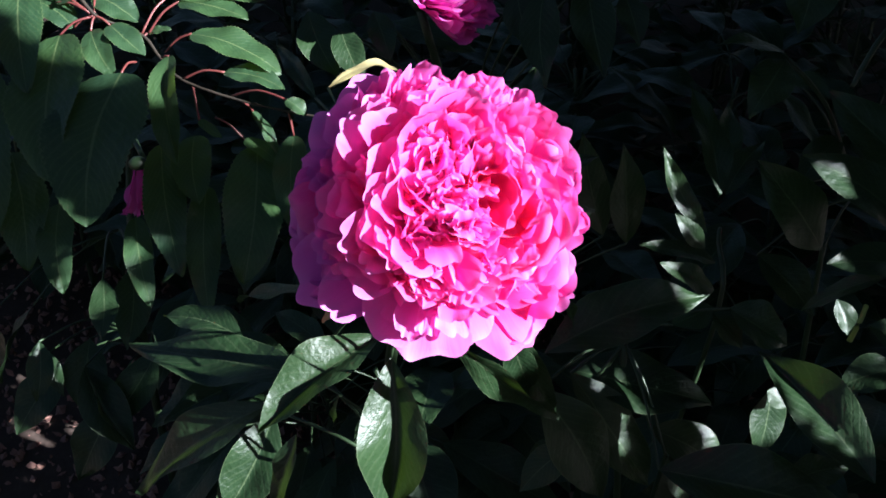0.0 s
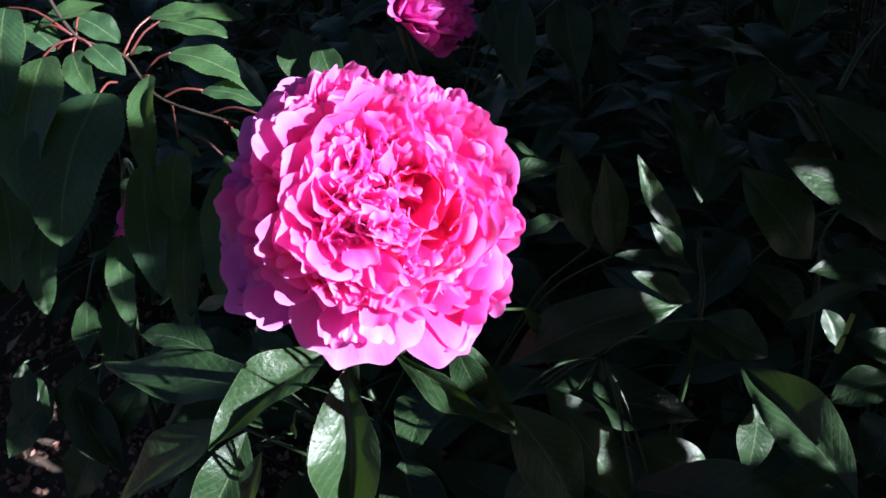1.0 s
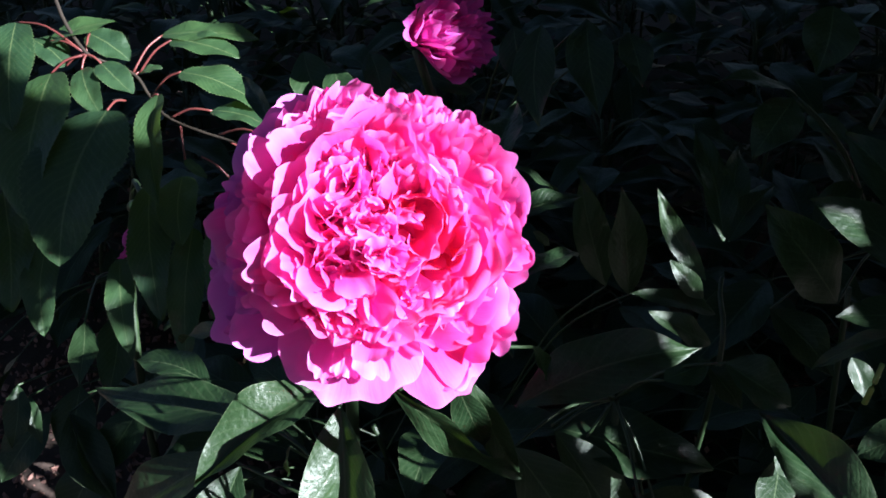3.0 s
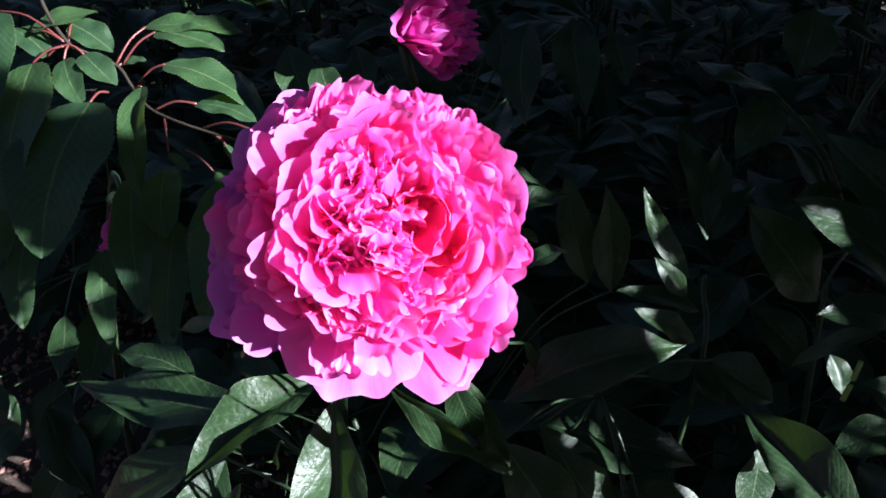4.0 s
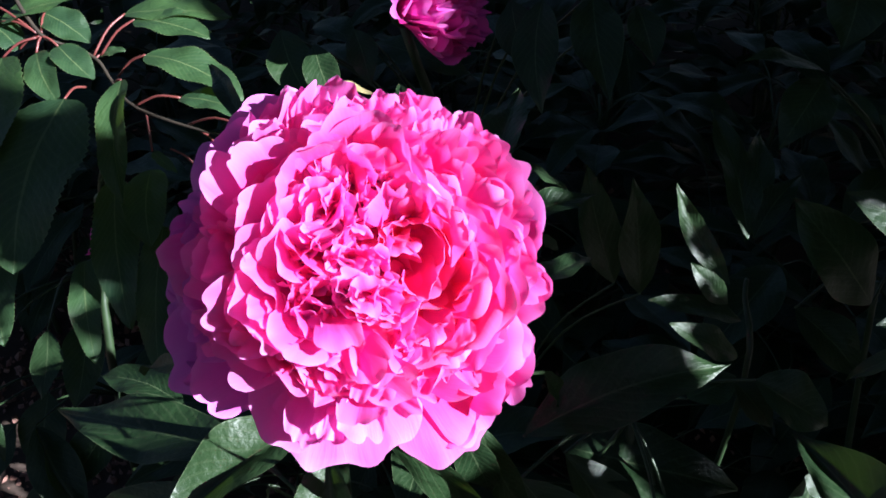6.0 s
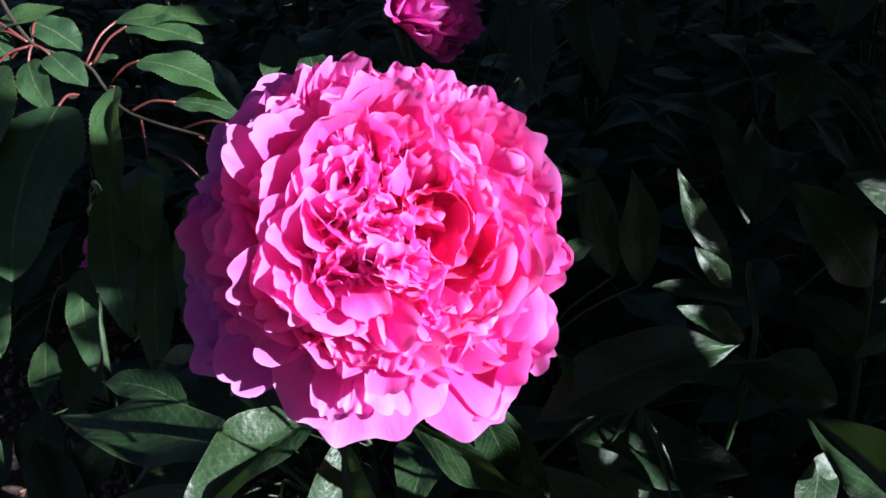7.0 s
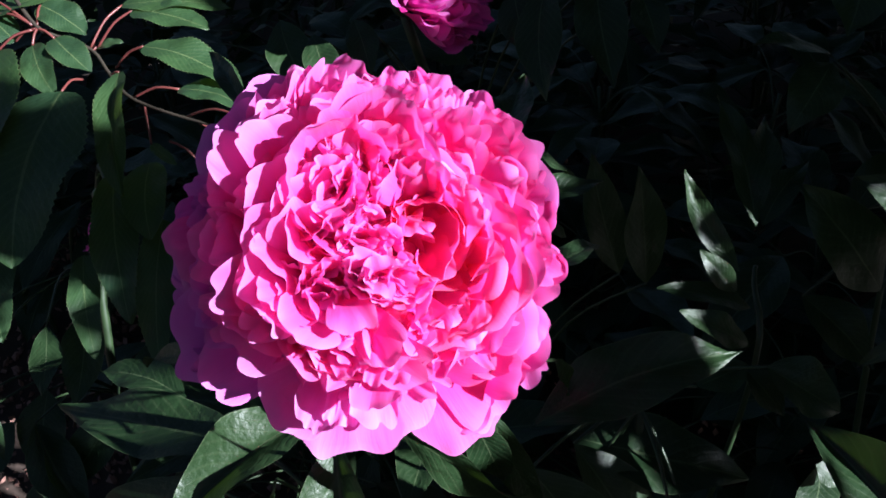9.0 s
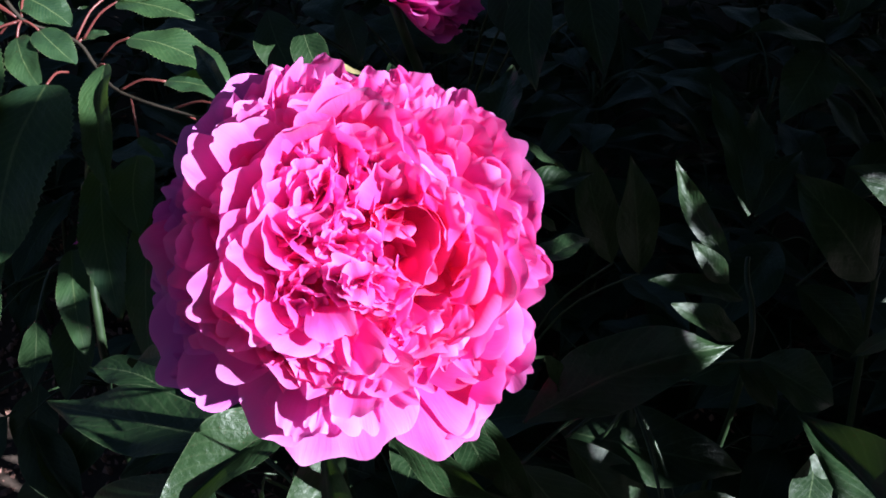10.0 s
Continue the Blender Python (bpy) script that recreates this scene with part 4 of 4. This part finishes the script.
kinds = [bush(40 + i, 0.24 + 0.05 * i) for i in range(6)]
places = random.Random(77)
used = set()
for row in range(18):
    for col in range(9):
        y = 0.80 + 0.13 * row + places.uniform(-0.05, 0.05)
        x = (-0.5 + (col + 0.5) / 9) * (1.1 + 1.1 * (y - 0.5)) + places.uniform(-0.06, 0.06)
        if x < -0.2 and y < 1.05:
            y += 0.25
        m = pose(x, y, 0, places.uniform(-7, 7), places.uniform(-7, 7), places.uniform(0, 360))
        if x < -0.3 and y < 1.25:
            continue
        i = min(5, max(0, row // 2 + places.choice((-1, 0, 0, 1))))
        if i in used:
            copy_thing(kinds[i], m)
        else:
            used.add(i)
            kinds[i].matrix_basis = m



# ---- unseen shrubs, tree and hedge, added between the bed and the sun to shade it ----
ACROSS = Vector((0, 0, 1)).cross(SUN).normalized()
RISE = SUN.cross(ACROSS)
# gaps left in this added foliage to light chosen leaves: where across and up the light comes through, and how wide
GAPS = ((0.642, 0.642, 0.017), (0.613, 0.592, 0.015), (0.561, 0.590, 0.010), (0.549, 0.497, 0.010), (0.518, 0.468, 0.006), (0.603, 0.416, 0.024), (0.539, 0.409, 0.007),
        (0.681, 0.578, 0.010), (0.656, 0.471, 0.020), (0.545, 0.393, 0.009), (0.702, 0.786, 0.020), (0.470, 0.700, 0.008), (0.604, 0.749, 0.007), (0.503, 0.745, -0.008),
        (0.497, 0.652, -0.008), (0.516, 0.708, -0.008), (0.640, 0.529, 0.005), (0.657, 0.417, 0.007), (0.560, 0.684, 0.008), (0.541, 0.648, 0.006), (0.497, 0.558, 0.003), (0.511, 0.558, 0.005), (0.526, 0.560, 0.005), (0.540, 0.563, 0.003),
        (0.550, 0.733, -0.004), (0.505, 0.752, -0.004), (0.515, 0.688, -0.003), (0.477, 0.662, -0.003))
# an unseen clump added to cast shade on the base of one leaf
SHADE_SPRIG = (0.403, 0.607, 0.009)


# lets the added foliage grow only where the bed is to be shaded
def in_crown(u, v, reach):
    if math.hypot(u - SHADE_SPRIG[0], v - SHADE_SPRIG[1]) < SHADE_SPRIG[2]:
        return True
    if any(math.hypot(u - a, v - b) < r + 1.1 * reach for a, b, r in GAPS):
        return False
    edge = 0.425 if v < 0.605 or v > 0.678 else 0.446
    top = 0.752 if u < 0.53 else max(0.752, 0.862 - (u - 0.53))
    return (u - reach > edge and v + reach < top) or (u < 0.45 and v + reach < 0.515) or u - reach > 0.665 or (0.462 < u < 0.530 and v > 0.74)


def foliage(bm, lay, rng, at, c, size, lean=0.7):
    """One leaf of a crown: six corners, creased, turned roughly to the light."""
    n = (SUN + Vector((rng.uniform(-lean, lean), rng.uniform(-lean, lean), rng.uniform(-lean, lean)))).normalized()
    x = (Matrix.Rotation(rng.uniform(0, 6.28), 3, n) @ n.orthogonal()).normalized()
    y = n.cross(x)
    vs = [bm.verts.new(c - at + size * (a * x + b * y + h * n)) for a, b, h in ((0, -1, 0), (0.5, -0.55, 0.12), (0.58, 0.1, 0.15), (0, 1.1, -0.1), (-0.58, 0.1, 0.15), (-0.5, -0.55, 0.12))]
    for f in (bm.faces.new((vs[0], vs[1], vs[2], vs[3])), bm.faces.new((vs[0], vs[3], vs[4], vs[5]))):
        for loop in f.loops:
            loop[lay].uv = (0.25, 0.5)


def crown(name, parent, middle, radii, count, sizes, seed, material, label):
    """A rounded, uneven crown of many leaves round the middle; radii along ACROSS, RISE and SUN."""
    rng, bm = random.Random(seed), bmesh.new()
    lay, at, made = bm.loops.layers.uv.new("uv"), parent.location, 0
    while made < count:
        q = Vector((rng.uniform(-1, 1), rng.uniform(-1, 1), rng.uniform(-1, 1)))
        if q.length > 0.86 + 0.3 * noise.noise(q * 2.6 + Vector((seed, 0, 0))):
            continue
        c = middle + q.x * radii[0] * ACROSS + q.y * radii[1] * RISE + q.z * radii[2] * SUN
        size = rng.uniform(*sizes)
        made += 1
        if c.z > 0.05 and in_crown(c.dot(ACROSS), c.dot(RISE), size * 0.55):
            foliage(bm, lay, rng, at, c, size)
    return tagged(part(name, bm, material, parent, label), kind="stuff")


# an unseen shrub, added only to keep the sun off parts of the bed
def shrub(at, middle, radii, count, sizes, seed):
    ob = thing("garden_shrub", at, "unseen big leafy green shrub added to shade the bed", "shrub")
    rng = random.Random(seed)
    for i in range(5):
        end = middle + Vector((rng.uniform(-0.2, 0.25), rng.uniform(-0.25, 0.25), rng.uniform(-0.1, 0.3)))
        foot = Vector((rng.uniform(-0.12, 0.12), rng.uniform(-0.12, 0.12), -0.05))
        part("limb", tube([foot, (foot + end - at) / 2 + Vector((rng.uniform(-0.08, 0.08), 0, 0.1)), end - at], 0.022, 0.006), BARK, ob)
    crown("crown", ob, middle, radii, count, sizes, seed, PEONY_LEAF, "dense green foliage")


# an unseen tree, added to cut sun and sky at the bed's back
def tree():
    at = Vector((2.1, 2.7, 0.0))
    ob = thing("shade_tree", at, "unseen leafy tree added to shade the back of the bed", "tree")
    fork = Vector((-0.1, -0.1, 1.25))
    part("trunk", tube([(0, 0, -0.1), (0.04, 0.0, 0.6), fork], 0.11, 0.07, 12), BARK, ob)
    for x, y, z in ((-1.2, -0.9, 0.5), (-1.5, 0.3, 0.6), (0.2, -1.2, 0.6), (0.6, 0.7, 0.8), (-0.4, 0.2, 1.3)):
        end = fork + Vector((x, y, z)) * 0.8
        part("limb", tube([fork, (fork + end) / 2 + Vector((0, 0, 0.12)), end], 0.04, 0.008, 8), BARK, ob)
    rng, bm = random.Random(31), bmesh.new()
    lay, made = bm.loops.layers.uv.new("uv"), 0
    middle = Vector((1.15, 2.0, 1.95))
    while made < 7000:
        q = Vector((rng.uniform(-1, 1), rng.uniform(-1, 1), rng.uniform(-1, 1)))
        if q.length > 0.86 + 0.3 * noise.noise(q * 2.6):
            continue
        made += 1
        c, size = middle + Vector((q.x * 1.65, q.y * 1.6, q.z * 0.85)), rng.uniform(0.035, 0.065)
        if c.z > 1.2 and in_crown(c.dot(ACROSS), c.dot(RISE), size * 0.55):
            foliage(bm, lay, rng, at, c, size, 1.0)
    tagged(part("crown", bm, PEONY_LEAF, ob, "dense green foliage"), kind="stuff")


def hedge():
    """An unseen hedge, added to shade the soil in front, square to the light, of many small leaves."""
    at = 2.1 * Vector((SUN.x, SUN.y, 0)).normalized() - 0.7 * ACROSS
    at.z = 0
    ob = thing("hedge", at, "unseen clipped green hedge added to shade the soil in front", "hedge")
    rng, bm = random.Random(12), bmesh.new()
    lay = bm.loops.layers.uv.new("uv")
    away = Vector((SUN.x, SUN.y, 0)).normalized()
    for _ in range(7000):
        along, deep, z = rng.uniform(-1.5, 1.1), rng.uniform(-0.25, 0.25), rng.uniform(0.03, 1.55)
        top = 1.46 + 0.06 * noise.noise(Vector((along * 2.5, deep * 3, 0)))
        if z > top or abs(deep) > 0.2 + 0.06 * noise.noise(Vector((along * 3, z * 3, 4))):
            continue
        c = at + along * ACROSS + deep * away + Vector((0, 0, z))
        foliage(bm, lay, rng, at, c, rng.uniform(0.03, 0.055), 1.0)
    tagged(part("crown", bm, PEONY_LEAF, ob, "dense small green leaves"), kind="stuff")
    for i in range(7):
        foot = (-1.3 + 0.38 * i) * ACROSS
        part("stem", tube([foot + Vector((0, 0, -0.05)), foot + Vector((0.03, 0, 0.6)), foot + Vector((0, 0.03, 1.2))], 0.014, 0.005), BARK, ob)


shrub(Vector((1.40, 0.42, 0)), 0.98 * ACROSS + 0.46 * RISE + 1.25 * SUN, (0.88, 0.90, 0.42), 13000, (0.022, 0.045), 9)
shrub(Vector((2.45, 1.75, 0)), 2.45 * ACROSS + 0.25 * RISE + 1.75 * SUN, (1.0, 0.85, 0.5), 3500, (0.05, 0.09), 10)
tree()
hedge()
